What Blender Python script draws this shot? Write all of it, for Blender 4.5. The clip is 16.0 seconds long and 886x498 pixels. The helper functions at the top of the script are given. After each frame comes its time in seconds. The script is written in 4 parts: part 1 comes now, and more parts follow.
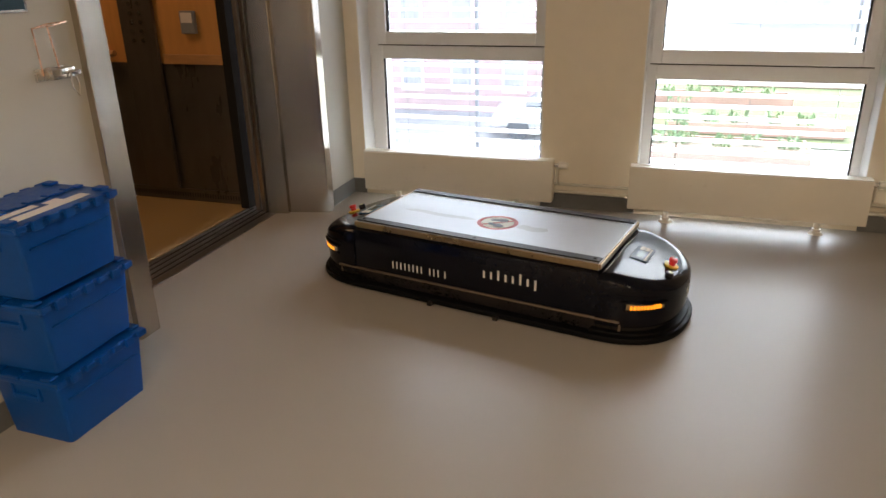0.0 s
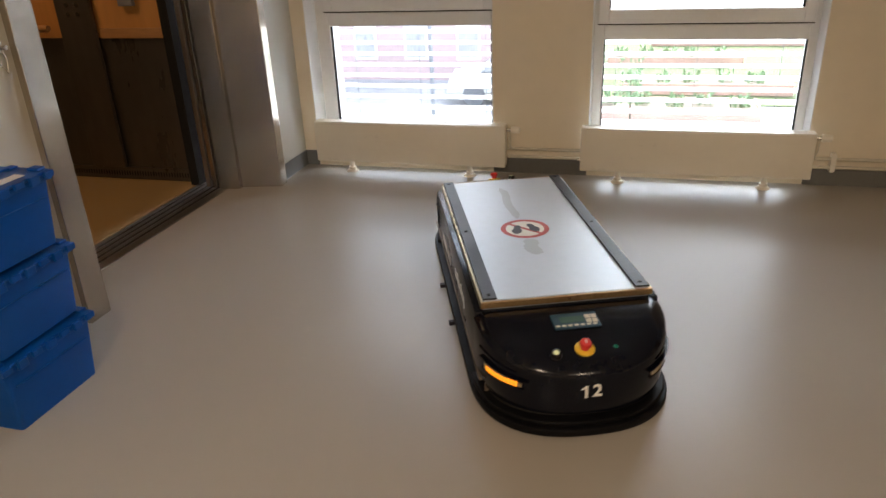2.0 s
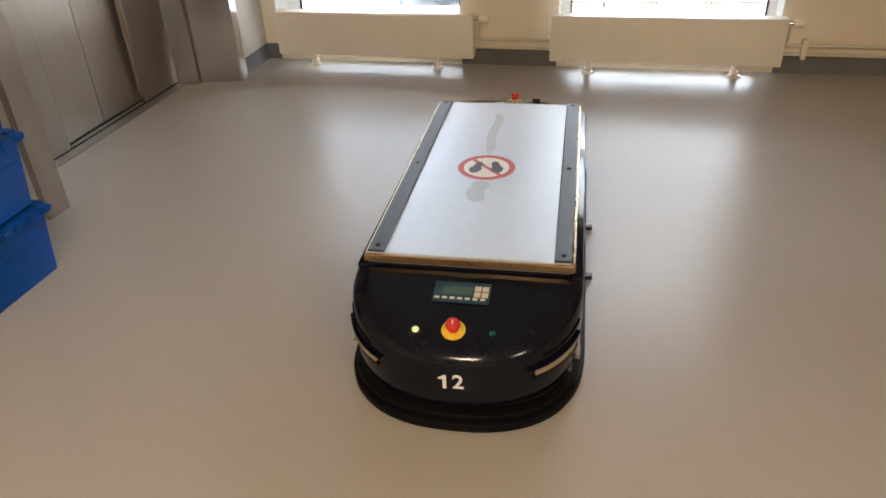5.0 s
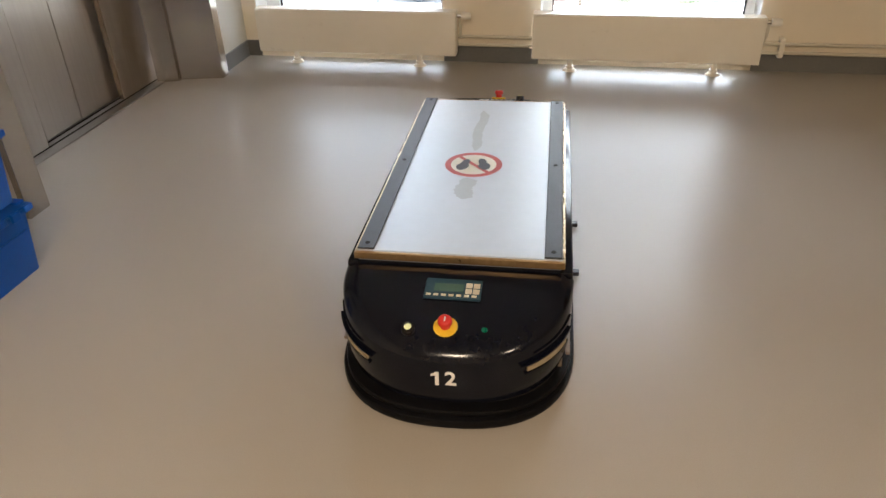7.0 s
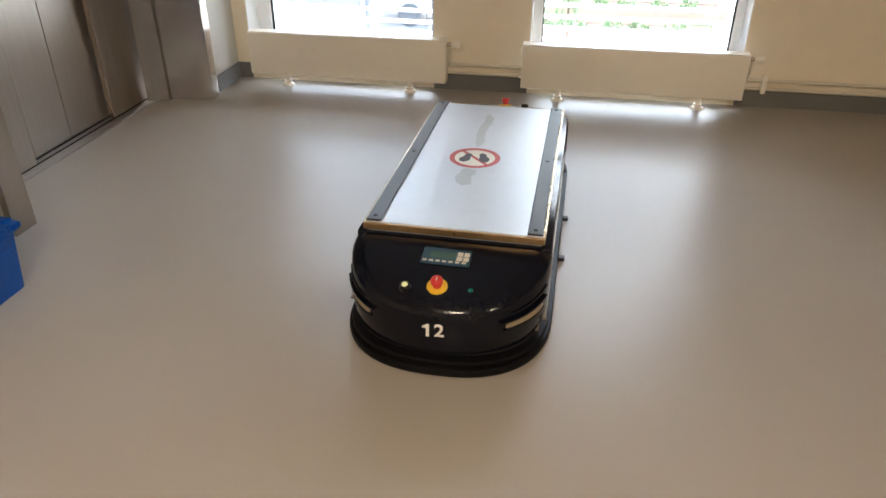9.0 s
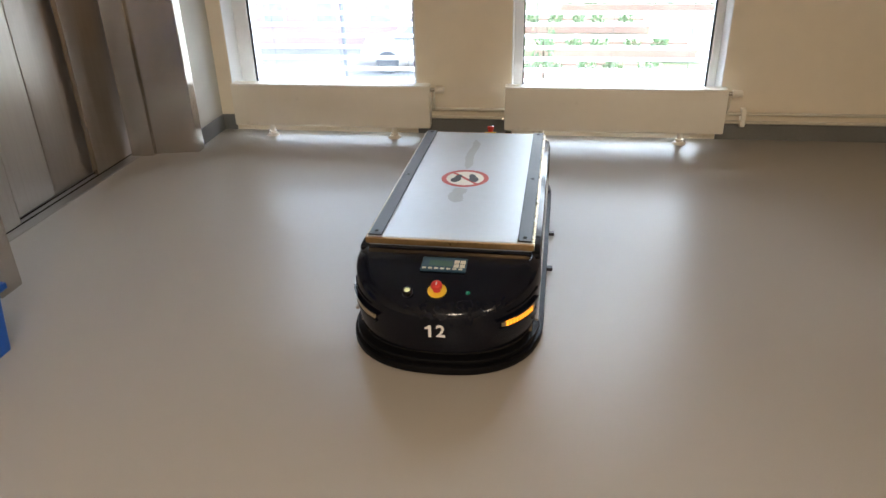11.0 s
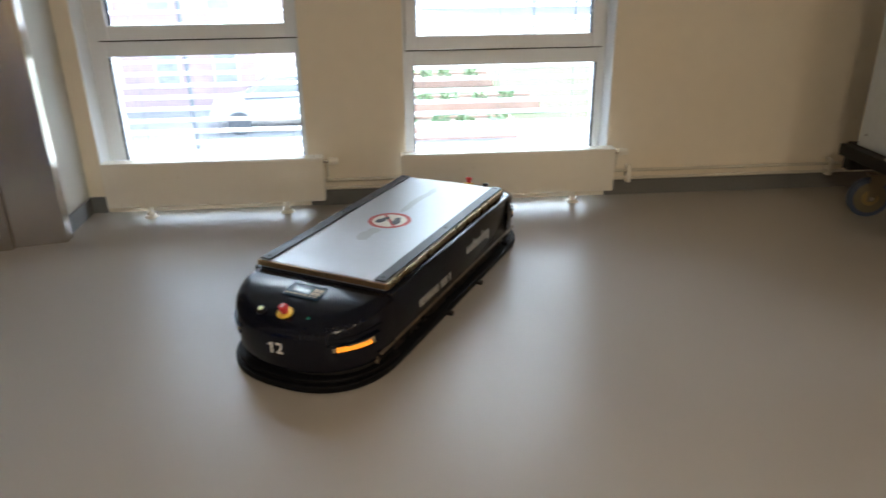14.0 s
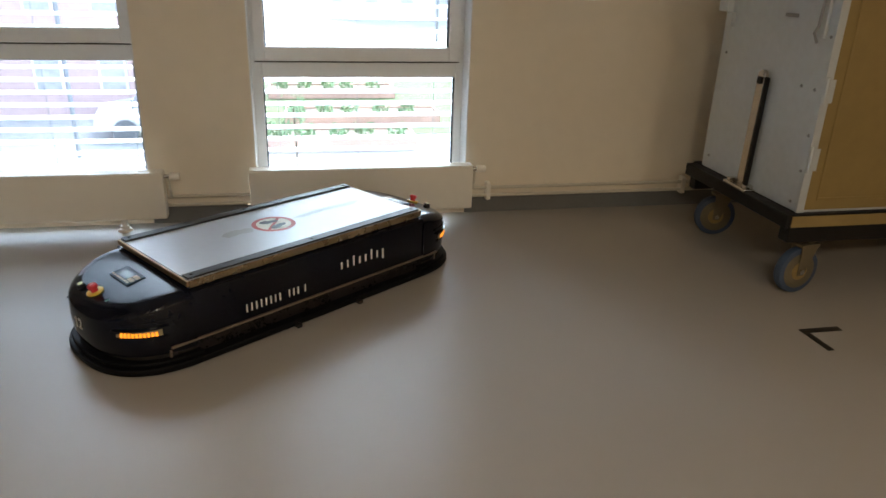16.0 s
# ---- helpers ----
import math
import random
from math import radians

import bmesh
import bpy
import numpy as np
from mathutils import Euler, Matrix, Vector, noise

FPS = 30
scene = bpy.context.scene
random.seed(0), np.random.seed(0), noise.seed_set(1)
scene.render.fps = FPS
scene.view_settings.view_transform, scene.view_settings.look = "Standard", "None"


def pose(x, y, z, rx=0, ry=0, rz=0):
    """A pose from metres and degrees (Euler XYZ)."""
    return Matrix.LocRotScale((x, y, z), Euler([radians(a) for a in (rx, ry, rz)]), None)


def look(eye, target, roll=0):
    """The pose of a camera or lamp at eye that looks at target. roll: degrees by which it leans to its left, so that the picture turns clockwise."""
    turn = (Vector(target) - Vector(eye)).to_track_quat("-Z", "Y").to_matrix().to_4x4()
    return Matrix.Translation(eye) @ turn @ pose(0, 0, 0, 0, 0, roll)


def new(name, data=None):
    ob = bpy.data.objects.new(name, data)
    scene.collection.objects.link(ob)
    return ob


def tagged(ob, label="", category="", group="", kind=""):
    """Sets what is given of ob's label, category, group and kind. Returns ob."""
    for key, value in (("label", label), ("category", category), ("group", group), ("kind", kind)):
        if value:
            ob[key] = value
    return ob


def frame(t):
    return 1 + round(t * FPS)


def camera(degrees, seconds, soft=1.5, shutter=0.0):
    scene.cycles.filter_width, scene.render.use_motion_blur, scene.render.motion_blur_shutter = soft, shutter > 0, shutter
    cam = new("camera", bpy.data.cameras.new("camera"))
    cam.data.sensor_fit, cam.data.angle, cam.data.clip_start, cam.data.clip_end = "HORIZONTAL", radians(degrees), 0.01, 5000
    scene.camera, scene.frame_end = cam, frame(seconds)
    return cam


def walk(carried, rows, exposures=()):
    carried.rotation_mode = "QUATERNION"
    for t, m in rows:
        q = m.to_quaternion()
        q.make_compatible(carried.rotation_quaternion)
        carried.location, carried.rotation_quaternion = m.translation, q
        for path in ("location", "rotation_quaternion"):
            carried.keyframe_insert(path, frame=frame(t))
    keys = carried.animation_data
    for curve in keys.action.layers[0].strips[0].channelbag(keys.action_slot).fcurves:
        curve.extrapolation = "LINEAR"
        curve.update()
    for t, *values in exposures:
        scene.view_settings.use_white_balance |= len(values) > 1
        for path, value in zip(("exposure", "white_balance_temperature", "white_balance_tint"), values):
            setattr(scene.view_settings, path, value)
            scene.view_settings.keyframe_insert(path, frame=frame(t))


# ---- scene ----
cam = camera(63.3, 16.0, shutter=0.5)
PATH = [
    (0, (-0.026, 0.077, 1.465), (-0.621, 1.839, 0.729), -1.3),
    (0.5, (0.002, 0.074, 1.458), (-0.553, 1.849, 0.723), -1.6),
    (1, (0.015, 0.087, 1.47), (-0.514, 1.849, 0.685), -2.1),
    (1.5, (0.013, 0.086, 1.445), (-0.493, 1.849, 0.649), -2.3),
    (2, (0.011, 0.09, 1.453), (-0.478, 1.849, 0.637), -2.5),
    (2.5, (-0.01, 0.082, 1.427), (-0.5, 1.828, 0.585), -2.4),
    (3, (0.0, 0.075, 1.404), (-0.522, 1.774, 0.487), -2.7),
    (3.5, (0.039, 0.09, 1.396), (-0.476, 1.735, 0.383), -3.5),
    (4, (0.029, 0.084, 1.375), (-0.428, 1.735, 0.343), -3.3),
    (4.5, (0.038, 0.082, 1.375), (-0.381, 1.737, 0.335), -2.8),
    (7, (-0.005, 0.07, 1.375), (-0.339, 1.738, 0.323), -1.7),
    (7.5, (-0.022, 0.059, 1.362), (-0.338, 1.729, 0.308), -1.3),
    (8, (-0.025, 0.056, 1.375), (-0.337, 1.732, 0.328), -1.0),
    (8.5, (-0.05, 0.042, 1.38), (-0.334, 1.738, 0.36), 0.4),
    (9, (-0.019, 0.058, 1.404), (-0.313, 1.765, 0.403), 0.3),
    (11.5, (-0.072, 0.078, 1.393), (-0.326, 1.858, 0.516), -1.5),
    (12, (-0.083, 0.094, 1.382), (-0.34, 1.879, 0.518), -1.4),
    (12.5, (-0.086, 0.123, 1.388), (-0.336, 1.92, 0.548), -0.9),
    (13, (-0.166, 0.181, 1.406), (-0.346, 2.008, 0.613), -0.4),
    (13.5, (-0.225, 0.193, 1.449), (-0.284, 2.033, 0.667), -1.2),
    (14, (-0.347, 0.234, 1.459), (-0.212, 2.072, 0.683), -0.7),
    (14.5, (-0.291, 0.275, 1.465), (0.013, 2.071, 0.639), 0.3),
    (15, (-0.177, 0.268, 1.433), (0.153, 2.09, 0.679), 1.9),
    (15.5, (-0.075, 0.276, 1.435), (0.27, 2.108, 0.711), 1.7),
    (16, (0.001, 0.337, 1.453), (0.378, 2.154, 0.707), 1.8),
]
walk(cam, [(t, look(eye, target, roll)) for t, eye, target, roll in PATH], [(0.0, 3.06, 6050, 13), (2.0, 3.05, 6000, 13), (3.0, 3.04, 5950, 13), (3.8, 3.31, 5950, 13), (7.0, 3.45, 5900, 12), (9.0, 3.46, 5750, 11), (11.5, 3.32, 5600, 10), (12.5, 3.30, 5530, 9), (14.5, 3.04, 5450, 8), (16.0, 2.99, 5450, 8)])

# ---- world, sun, lamps ----
world = bpy.data.worlds.new("daylight")
scene.world = world
world.use_nodes = True
wn = world.node_tree
sky = wn.nodes.new("ShaderNodeTexSky")
sky.sky_type, sky.sun_disc = "NISHITA", False
sky.sun_elevation, sky.sun_rotation = radians(46), radians(20)
sky.dust_density, sky.air_density = 3.0, 1.0
wn.nodes["Background"].inputs[1].default_value = 0.15
haze = wn.nodes.new("ShaderNodeHueSaturation")
haze.inputs["Saturation"].default_value = 0.45
wn.links.new(sky.outputs[0], haze.inputs["Color"])
wn.links.new(haze.outputs[0], wn.nodes["Background"].inputs[0])
sun = new("sun", bpy.data.lights.new("sun", "SUN"))
sun.data.energy, sun.data.angle, sun.data.color = 1.5, radians(18), (1.0, 0.97, 0.92)
sun.matrix_world = pose(0, 0, 20, 44, 0, 200)


def area_lamp(name, m, w, d, power, color):
    ob = new(name, bpy.data.lights.new(name, "AREA"))
    ob.data.shape, ob.data.size, ob.data.size_y = "RECTANGLE", w, d
    ob.data.energy, ob.data.color = power, color
    ob.matrix_world = m
    return ob


# ---- materials ----
def material(name, color, rough=0.5, metal=0.0, var=0.12, scale=6.0, bump=0.0, bump_scale=80.0, coat=0.0, spec=0.5,
             rough_var=0.1, stretch=(1, 1, 1), emit=None, power=0.0, island=0.0):
    m = bpy.data.materials.new(name)
    m.use_nodes = True
    nt = m.node_tree
    b = nt.nodes["Principled BSDF"]
    tex = nt.nodes.new("ShaderNodeTexCoord")
    mp = nt.nodes.new("ShaderNodeMapping")
    mp.inputs["Scale"].default_value = stretch
    nt.links.new(tex.outputs["Object"], mp.inputs[0])

    def noise_node(s, detail):
        n = nt.nodes.new("ShaderNodeTexNoise")
        n.inputs["Scale"].default_value, n.inputs["Detail"].default_value = s, detail
        nt.links.new(mp.outputs[0], n.inputs["Vector"])
        return n
    big, fine = noise_node(scale, 4), noise_node(scale * 9, 5)
    add = nt.nodes.new("ShaderNodeMath")
    add.operation = "ADD"
    nt.links.new(big.outputs[0], add.inputs[0]), nt.links.new(fine.outputs[0], add.inputs[1])
    rng = nt.nodes.new("ShaderNodeMapRange")
    rng.inputs[1].default_value, rng.inputs[2].default_value = 0.6, 1.4
    rng.inputs[3].default_value, rng.inputs[4].default_value = 1 - var, 1 + var
    nt.links.new(add.outputs[0], rng.inputs[0])
    hsv = nt.nodes.new("ShaderNodeHueSaturation")
    hsv.inputs["Color"].default_value = (*color, 1)
    nt.links.new(rng.outputs[0], hsv.inputs["Value"])
    nt.links.new(hsv.outputs[0], b.inputs["Base Color"])
    r2 = nt.nodes.new("ShaderNodeMapRange")
    r2.inputs[1].default_value, r2.inputs[2].default_value = 0.6, 1.4
    r2.inputs[3].default_value, r2.inputs[4].default_value = max(0.02, rough - rough_var), min(1, rough + rough_var)
    nt.links.new(add.outputs[0], r2.inputs[0])
    nt.links.new(r2.outputs[0], b.inputs["Roughness"])
    b.inputs["Metallic"].default_value = metal
    b.inputs["Coat Weight"].default_value = coat
    b.inputs["Specular IOR Level"].default_value = spec
    b.inputs["Coat Roughness"].default_value = 0.12
    if bump:
        bn = nt.nodes.new("ShaderNodeBump")
        bn.inputs["Strength"].default_value, bn.inputs["Distance"].default_value = bump, 0.002
        g = noise_node(bump_scale, 3)
        nt.links.new(g.outputs[0], bn.inputs["Height"])
        nt.links.new(bn.outputs[0], b.inputs["Normal"])
    if emit:
        b.inputs["Emission Color"].default_value = (*emit, 1)
        b.inputs["Emission Strength"].default_value = power
    return m


def floor_material():
    """Grey-beige linoleum: fine speckle and a slightly uneven polish."""
    m = bpy.data.materials.new("grey_linoleum")
    m.use_nodes = True
    nt = m.node_tree
    b = nt.nodes["Principled BSDF"]
    tex = nt.nodes.new("ShaderNodeTexCoord")

    def cloud(scale, low, high):
        n = nt.nodes.new("ShaderNodeTexNoise")
        n.inputs["Scale"].default_value, n.inputs["Detail"].default_value = scale, 0.0
        g = nt.nodes.new("ShaderNodeMapRange")
        g.inputs[1].default_value, g.inputs[2].default_value = 0.2, 0.8
        g.inputs[3].default_value, g.inputs[4].default_value = low, high
        nt.links.new(tex.outputs["Object"], n.inputs["Vector"])
        nt.links.new(n.outputs[0], g.inputs[0])
        return g.outputs[0]
    hsv = nt.nodes.new("ShaderNodeHueSaturation")
    hsv.inputs["Color"].default_value = (0.385, 0.352, 0.305, 1)
    nt.links.new(cloud(420.0, 0.93, 1.07), hsv.inputs["Value"])
    nt.links.new(hsv.outputs[0], b.inputs["Base Color"])
    b.inputs["Specular IOR Level"].default_value = 0.22
    nt.links.new(cloud(1.1, 0.305, 0.345), b.inputs["Roughness"])
    return m


def glass_material():
    m = bpy.data.materials.new("window_glass")
    m.use_nodes = True
    nt = m.node_tree
    nt.nodes.remove(nt.nodes["Principled BSDF"])
    clear, gloss = nt.nodes.new("ShaderNodeBsdfTransparent"), nt.nodes.new("ShaderNodeBsdfGlossy")
    mix = nt.nodes.new("ShaderNodeMixShader")
    fres = nt.nodes.new("ShaderNodeFresnel")
    fres.inputs[0].default_value = 1.45
    clear.inputs[0].default_value = (0.93, 0.96, 0.95, 1)
    gloss.inputs["Roughness"].default_value = 0.02
    nt.links.new(fres.outputs[0], mix.inputs[0])
    nt.links.new(clear.outputs[0], mix.inputs[1]), nt.links.new(gloss.outputs[0], mix.inputs[2])
    nt.links.new(mix.outputs[0], nt.nodes["Material Output"].inputs[0])
    return m


M_FLOOR = floor_material()
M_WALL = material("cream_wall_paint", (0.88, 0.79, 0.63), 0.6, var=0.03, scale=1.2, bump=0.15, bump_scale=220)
# Darker than the cream paint: the side wall's weaker light is in its colour.
M_WALL_L = material("dimmed_wall_paint", (0.56, 0.53, 0.455), 0.6, var=0.03, scale=1.2, bump=0.15, bump_scale=220)
M_CEIL = material("white_ceiling", (0.8, 0.78, 0.74), 0.8, var=0.03)
M_BASE = material("grey_vinyl_skirting", (0.17, 0.17, 0.165), 0.4, var=0.08)
M_STEEL = material("brushed_steel", (0.53, 0.485, 0.43), 0.22, 0.95, var=0.08, scale=60, stretch=(1, 1, 0.02), rough_var=0.03)
M_DOOR = material("brushed_door_steel", (0.38, 0.335, 0.285), 0.34, 0.85, var=0.08, scale=60, stretch=(1, 1, 0.02), rough_var=0.03)
# Black of seals and gaskets, also shade put into pocket, grooves and slots.
M_DARK = material("seal_and_shade_black", (0.02, 0.018, 0.016), 0.8, spec=0.1)
M_SILL = material("aluminium_threshold", (0.30, 0.28, 0.25), 0.35, 0.9, var=0.2, scale=8, stretch=(8, 0.6, 1))
M_CABFLOOR = material("cab_floor_vinyl", (0.42, 0.28, 0.12), 0.45, var=0.08, scale=4)
M_CABGREY = material("cab_grey_laminate", (0.12, 0.10, 0.078), 0.30, 0.5, var=0.2, scale=1.6, stretch=(1, 1, 0.3))
M_CABWOOD = material("cab_orange_panel", (0.62, 0.30, 0.085), 0.4, var=0.1, scale=3, stretch=(1, 1, 0.2))
M_OAK = material("oak_rail", (0.5, 0.26, 0.10), 0.4, var=0.2, scale=6, stretch=(0.3, 2, 2))
M_FRAME = material("white_window_frame", (0.88, 0.89, 0.89), 0.35, var=0.03)
M_RAD = material("cream_radiator_enamel", (0.91, 0.86, 0.75), 0.32, var=0.02, scale=2)
M_PIPE = material("painted_pipe", (0.70, 0.65, 0.53), 0.35, var=0.05)
M_CHROME = material("chrome", (0.66, 0.64, 0.6), 0.2, 1.0, var=0.08)
M_COPPER = material("copper_wire", (0.72, 0.45, 0.30), 0.28, 1.0, var=0.08)
M_SLAT = material("white_blind_slat", (0.78, 0.79, 0.80), 0.45, var=0.04)
M_BLUE = material("blue_crate_plastic", (0.002, 0.062, 0.29), 0.36, var=0.1, scale=5, bump=0.08, bump_scale=300, spec=0.3)
M_LABEL = material("paper_label", (0.82, 0.74, 0.68), 0.6, var=0.04)
M_BLACK = material("black_gloss_shell", (0.004, 0.005, 0.010), 0.14, var=0.25, scale=5, rough_var=0.04, spec=0.24, bump=0.02, bump_scale=9)
M_CHASSIS = material("worn_dark_chassis", (0.012, 0.010, 0.010), 0.32, var=0.6, scale=9, rough_var=0.15, spec=0.35)
M_RUBBER = material("black_rubber", (0.004, 0.004, 0.005), 0.5, spec=0.12, var=0.3, scale=14, bump=0.2, bump_scale=150)
M_DECK = material("scuffed_steel_plate", (0.50, 0.525, 0.55), 0.46, 0.5, var=0.05, scale=3, rough_var=0.05, bump=0.01, bump_scale=25)
M_SMEAR = material("dull_smear", (0.40, 0.41, 0.41), 0.5, 0.4, var=0.10, scale=20)
M_EDGE = material("anodised_edge", (0.36, 0.25, 0.13), 0.34, 0.85, var=0.25, scale=9)
M_RAIL = material("grey_worn_rubber", (0.030, 0.031, 0.034), 0.48, spec=0.4, var=0.6, scale=16, bump=0.2, bump_scale=150)
M_SILVER = material("worn_silver_edge", (0.38, 0.29, 0.165), 0.28, 0.9, var=0.05, scale=3, rough_var=0.02)
M_STRIP = material("worn_aluminium_strip", (0.24, 0.19, 0.14), 0.45, 0.6, var=0.3, scale=12)
M_RED = material("red_plastic", (0.62, 0.03, 0.02), 0.35)
M_SIGNRED = material("red_sign_print", (0.42, 0.05, 0.04), 0.45, var=0.25, scale=30)
M_SIGNWHITE = material("cream_sign_print", (0.72, 0.66, 0.55), 0.5, var=0.12, scale=24)
M_SIGNBLACK = material("black_sign_print", (0.03, 0.03, 0.035), 0.5, var=0.3, scale=24)
M_YELLOW = material("yellow_plastic", (0.80, 0.50, 0.02), 0.4)
M_WHITE = material("white_lettering", (0.78, 0.77, 0.74), 0.5, var=0.08, scale=40)
M_PANEL = material("blue_grey_keypad", (0.018, 0.055, 0.085), 0.4, var=0.1, scale=30, spec=0.25)
M_LCD = material("green_lcd", (0.07, 0.13, 0.11), 0.15, var=0.05)
M_KEY = material("keypad_keys", (0.60, 0.55, 0.42), 0.5)
M_BUTTON = material("pale_push_button", (0.66, 0.66, 0.36), 0.25, emit=(0.9, 0.9, 0.4), power=0.03)
M_GREEN = material("green_indicator", (0.0, 0.12, 0.06), 0.3)
M_LENS = material("clear_lamp_lens", (0.30, 0.24, 0.14), 0.12, var=0.2, scale=30, coat=0.5)
M_AMBER = material("amber_led", (0.8, 0.20, 0.0), 0.4, emit=(1.0, 0.27, 0.005), power=0.21)
M_GALV = material("pale_grey_sheet_metal", (0.55, 0.58, 0.60), 0.42, 0.3, var=0.08, scale=3, bump=0.03, bump_scale=40)
# Cream sheet with its warm shade painted in as yellow-brown; castor hubs share it.
M_CARTSIDE = material("shaded_cream_panel", (0.29, 0.205, 0.07), 0.45, 0.1, var=0.10, scale=2)
M_BLACKMETAL = material("black_cart_frame", (0.010, 0.009, 0.008), 0.5, var=0.3, scale=10, spec=0.25)
M_WHEEL = material("grey_wheel_hub", (0.17, 0.14, 0.085), 0.5, 0.3, var=0.2, scale=12)
M_TYREBLUE = material("blue_grey_tyre", (0.05, 0.075, 0.13), 0.6, var=0.2, scale=12)
M_TAPE = material("black_floor_tape", (0.02, 0.018, 0.016), 0.5, var=0.2)
M_GROUND = material("pale_paving", (0.42, 0.41, 0.40), 0.8, var=0.25, scale=0.5)
M_GRASS = material("lawn", (0.085, 0.11, 0.035), 0.9, var=0.4, scale=0.8)
# Planter, leaf, facade, pane and car colours are paled to hold the glare.
M_CORTEN = material("hazed_corten_planter", (0.60, 0.38, 0.30), 0.8, var=0.2, scale=2)
M_SOIL = material("planter_soil", (0.17, 0.14, 0.10), 0.95, var=0.3)
M_LEAF = material("hazed_leaf_green", (0.22, 0.32, 0.16), 0.6, var=0.5, scale=3)
M_BRICK = material("hazed_pink_facade", (0.60, 0.43, 0.41), 0.8, var=0.10, scale=1.2)
M_PALEFACADE = material("hazed_pale_facade", (0.80, 0.76, 0.74), 0.7, var=0.06, scale=0.6)
M_PANE = material("hazed_window_pane", (0.48, 0.46, 0.48), 0.3, var=0.2)
M_CAR = material("silver_car_paint", (0.66, 0.65, 0.64), 0.3, 0.2, var=0.03, coat=0.6)
M_CARGLASS = material("hazed_car_glass", (0.36, 0.36, 0.37), 0.2)
# Tyre grey is lifted for the outdoor haze; the vehicle's wheels share it.
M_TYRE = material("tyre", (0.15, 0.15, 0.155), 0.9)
M_BARK = material("bark", (0.12, 0.09, 0.06), 0.9, var=0.3)
M_FENCE = material("grey_post", (0.25, 0.25, 0.26), 0.6)
M_GLASS = glass_material()


# ---- mesh helpers ----
def mesh(name, bm, mat, smooth=False):
    me = bpy.data.meshes.new(name)
    bm.normal_update()
    bm.to_mesh(me)
    bm.free()
    me.materials.append(mat)
    if smooth:
        for p in me.polygons:
            p.use_smooth = True
        me.set_sharp_from_angle(angle=radians(40))
    return me


def part(name, bm, mat, parent=None, label="", m=None, smooth=False):
    ob = new(name, mesh(name, bm, mat, smooth))
    ob.parent = parent
    if m is not None:
        ob.matrix_basis = m
    return tagged(ob, label)


def again(ob, parent, m):
    o = new(ob.name.split(".")[0], ob.data)
    o.parent = parent
    o.matrix_basis = m
    return o


def thing(name, m, label, category, group=""):
    return_ob = new(name)
    return_ob.empty_display_size = 0.1
    return_ob.matrix_world = m
    return tagged(return_ob, label, category, group)


def box(x0, x1, y0, y1, z0, z1, bevel=0.0, seg=2, bm=None):
    own = bm is None
    b = bmesh.new()
    r = bmesh.ops.create_cube(b, size=1.0)
    for v in r["verts"]:
        v.co = Vector((x0 + (v.co.x + 0.5) * (x1 - x0), y0 + (v.co.y + 0.5) * (y1 - y0), z0 + (v.co.z + 0.5) * (z1 - z0)))
    if bevel:
        bmesh.ops.bevel(b, geom=b.edges[:], offset=bevel, segments=seg, profile=0.5, affect="EDGES")
    return b if own else join(bm, b)


def join(bm, other):
    me = bpy.data.meshes.new("tmp")
    other.to_mesh(me)
    other.free()
    bm.from_mesh(me)
    bpy.data.meshes.remove(me)
    return bm


def cyl(r, z0, z1, seg=20, r2=None, bevel=0.0):
    b = bmesh.new()
    bmesh.ops.create_cone(b, cap_ends=True, segments=seg, radius1=r, radius2=r if r2 is None else r2, depth=z1 - z0)
    bmesh.ops.translate(b, verts=b.verts, vec=(0, 0, (z0 + z1) / 2))
    if bevel:
        rim = [e for e in b.edges if abs(e.verts[0].co.z - e.verts[1].co.z) < 1e-6]
        bmesh.ops.bevel(b, geom=rim, offset=bevel, segments=2, profile=0.5, affect="EDGES")
    return b


def moved(b, m):
    bmesh.ops.transform(b, matrix=m, verts=b.verts)
    return b


def tube(points, r, seg=8):
    """A round bar along a polyline."""
    b = bmesh.new()
    pts = [Vector(p) for p in points]
    rings = []
    for i, p in enumerate(pts):
        way = (pts[min(i + 1, len(pts) - 1)] - pts[max(i - 1, 0)]).normalized()
        up = Vector((0, 0, 1)) if abs(way.z) < 0.9 else Vector((1, 0, 0))
        u = way.cross(up).normalized()
        w = way.cross(u)
        rings.append([b.verts.new(p + r * (math.cos(a) * u + math.sin(a) * w)) for a in (2 * math.pi * k / seg for k in range(seg))])
    for r0, r1 in zip(rings, rings[1:]):
        for k in range(seg):
            b.faces.new((r0[k], r0[(k + 1) % seg], r1[(k + 1) % seg], r1[k]))
    b.faces.new(rings[0][::-1]), b.faces.new(rings[-1])
    bmesh.ops.recalc_face_normals(b, faces=b.faces)
    return b


def prism(outline, z0, z1, bevel=0.0):
    """A flat outline (x, y) raised from z0 to z1."""
    b = bmesh.new()
    lo = [b.verts.new((x, y, z0)) for x, y in outline]
    hi = [b.verts.new((x, y, z1)) for x, y in outline]
    n = len(lo)
    b.faces.new(lo[::-1]), b.faces.new(hi)
    for i in range(n):
        b.faces.new((lo[i], lo[(i + 1) % n], hi[(i + 1) % n], hi[i]))
    bmesh.ops.recalc_face_normals(b, faces=b.faces)
    if bevel:
        rim = [e for e in b.edges if abs(e.verts[0].co.z - e.verts[1].co.z) < 1e-6]
        bmesh.ops.bevel(b, geom=rim, offset=bevel, segments=2, profile=0.5, affect="EDGES")
    return b


def boxes(*dims, bevel=0.0):
    b = bmesh.new()
    for d in dims:
        box(*d, bevel=bevel, bm=b)
    return b


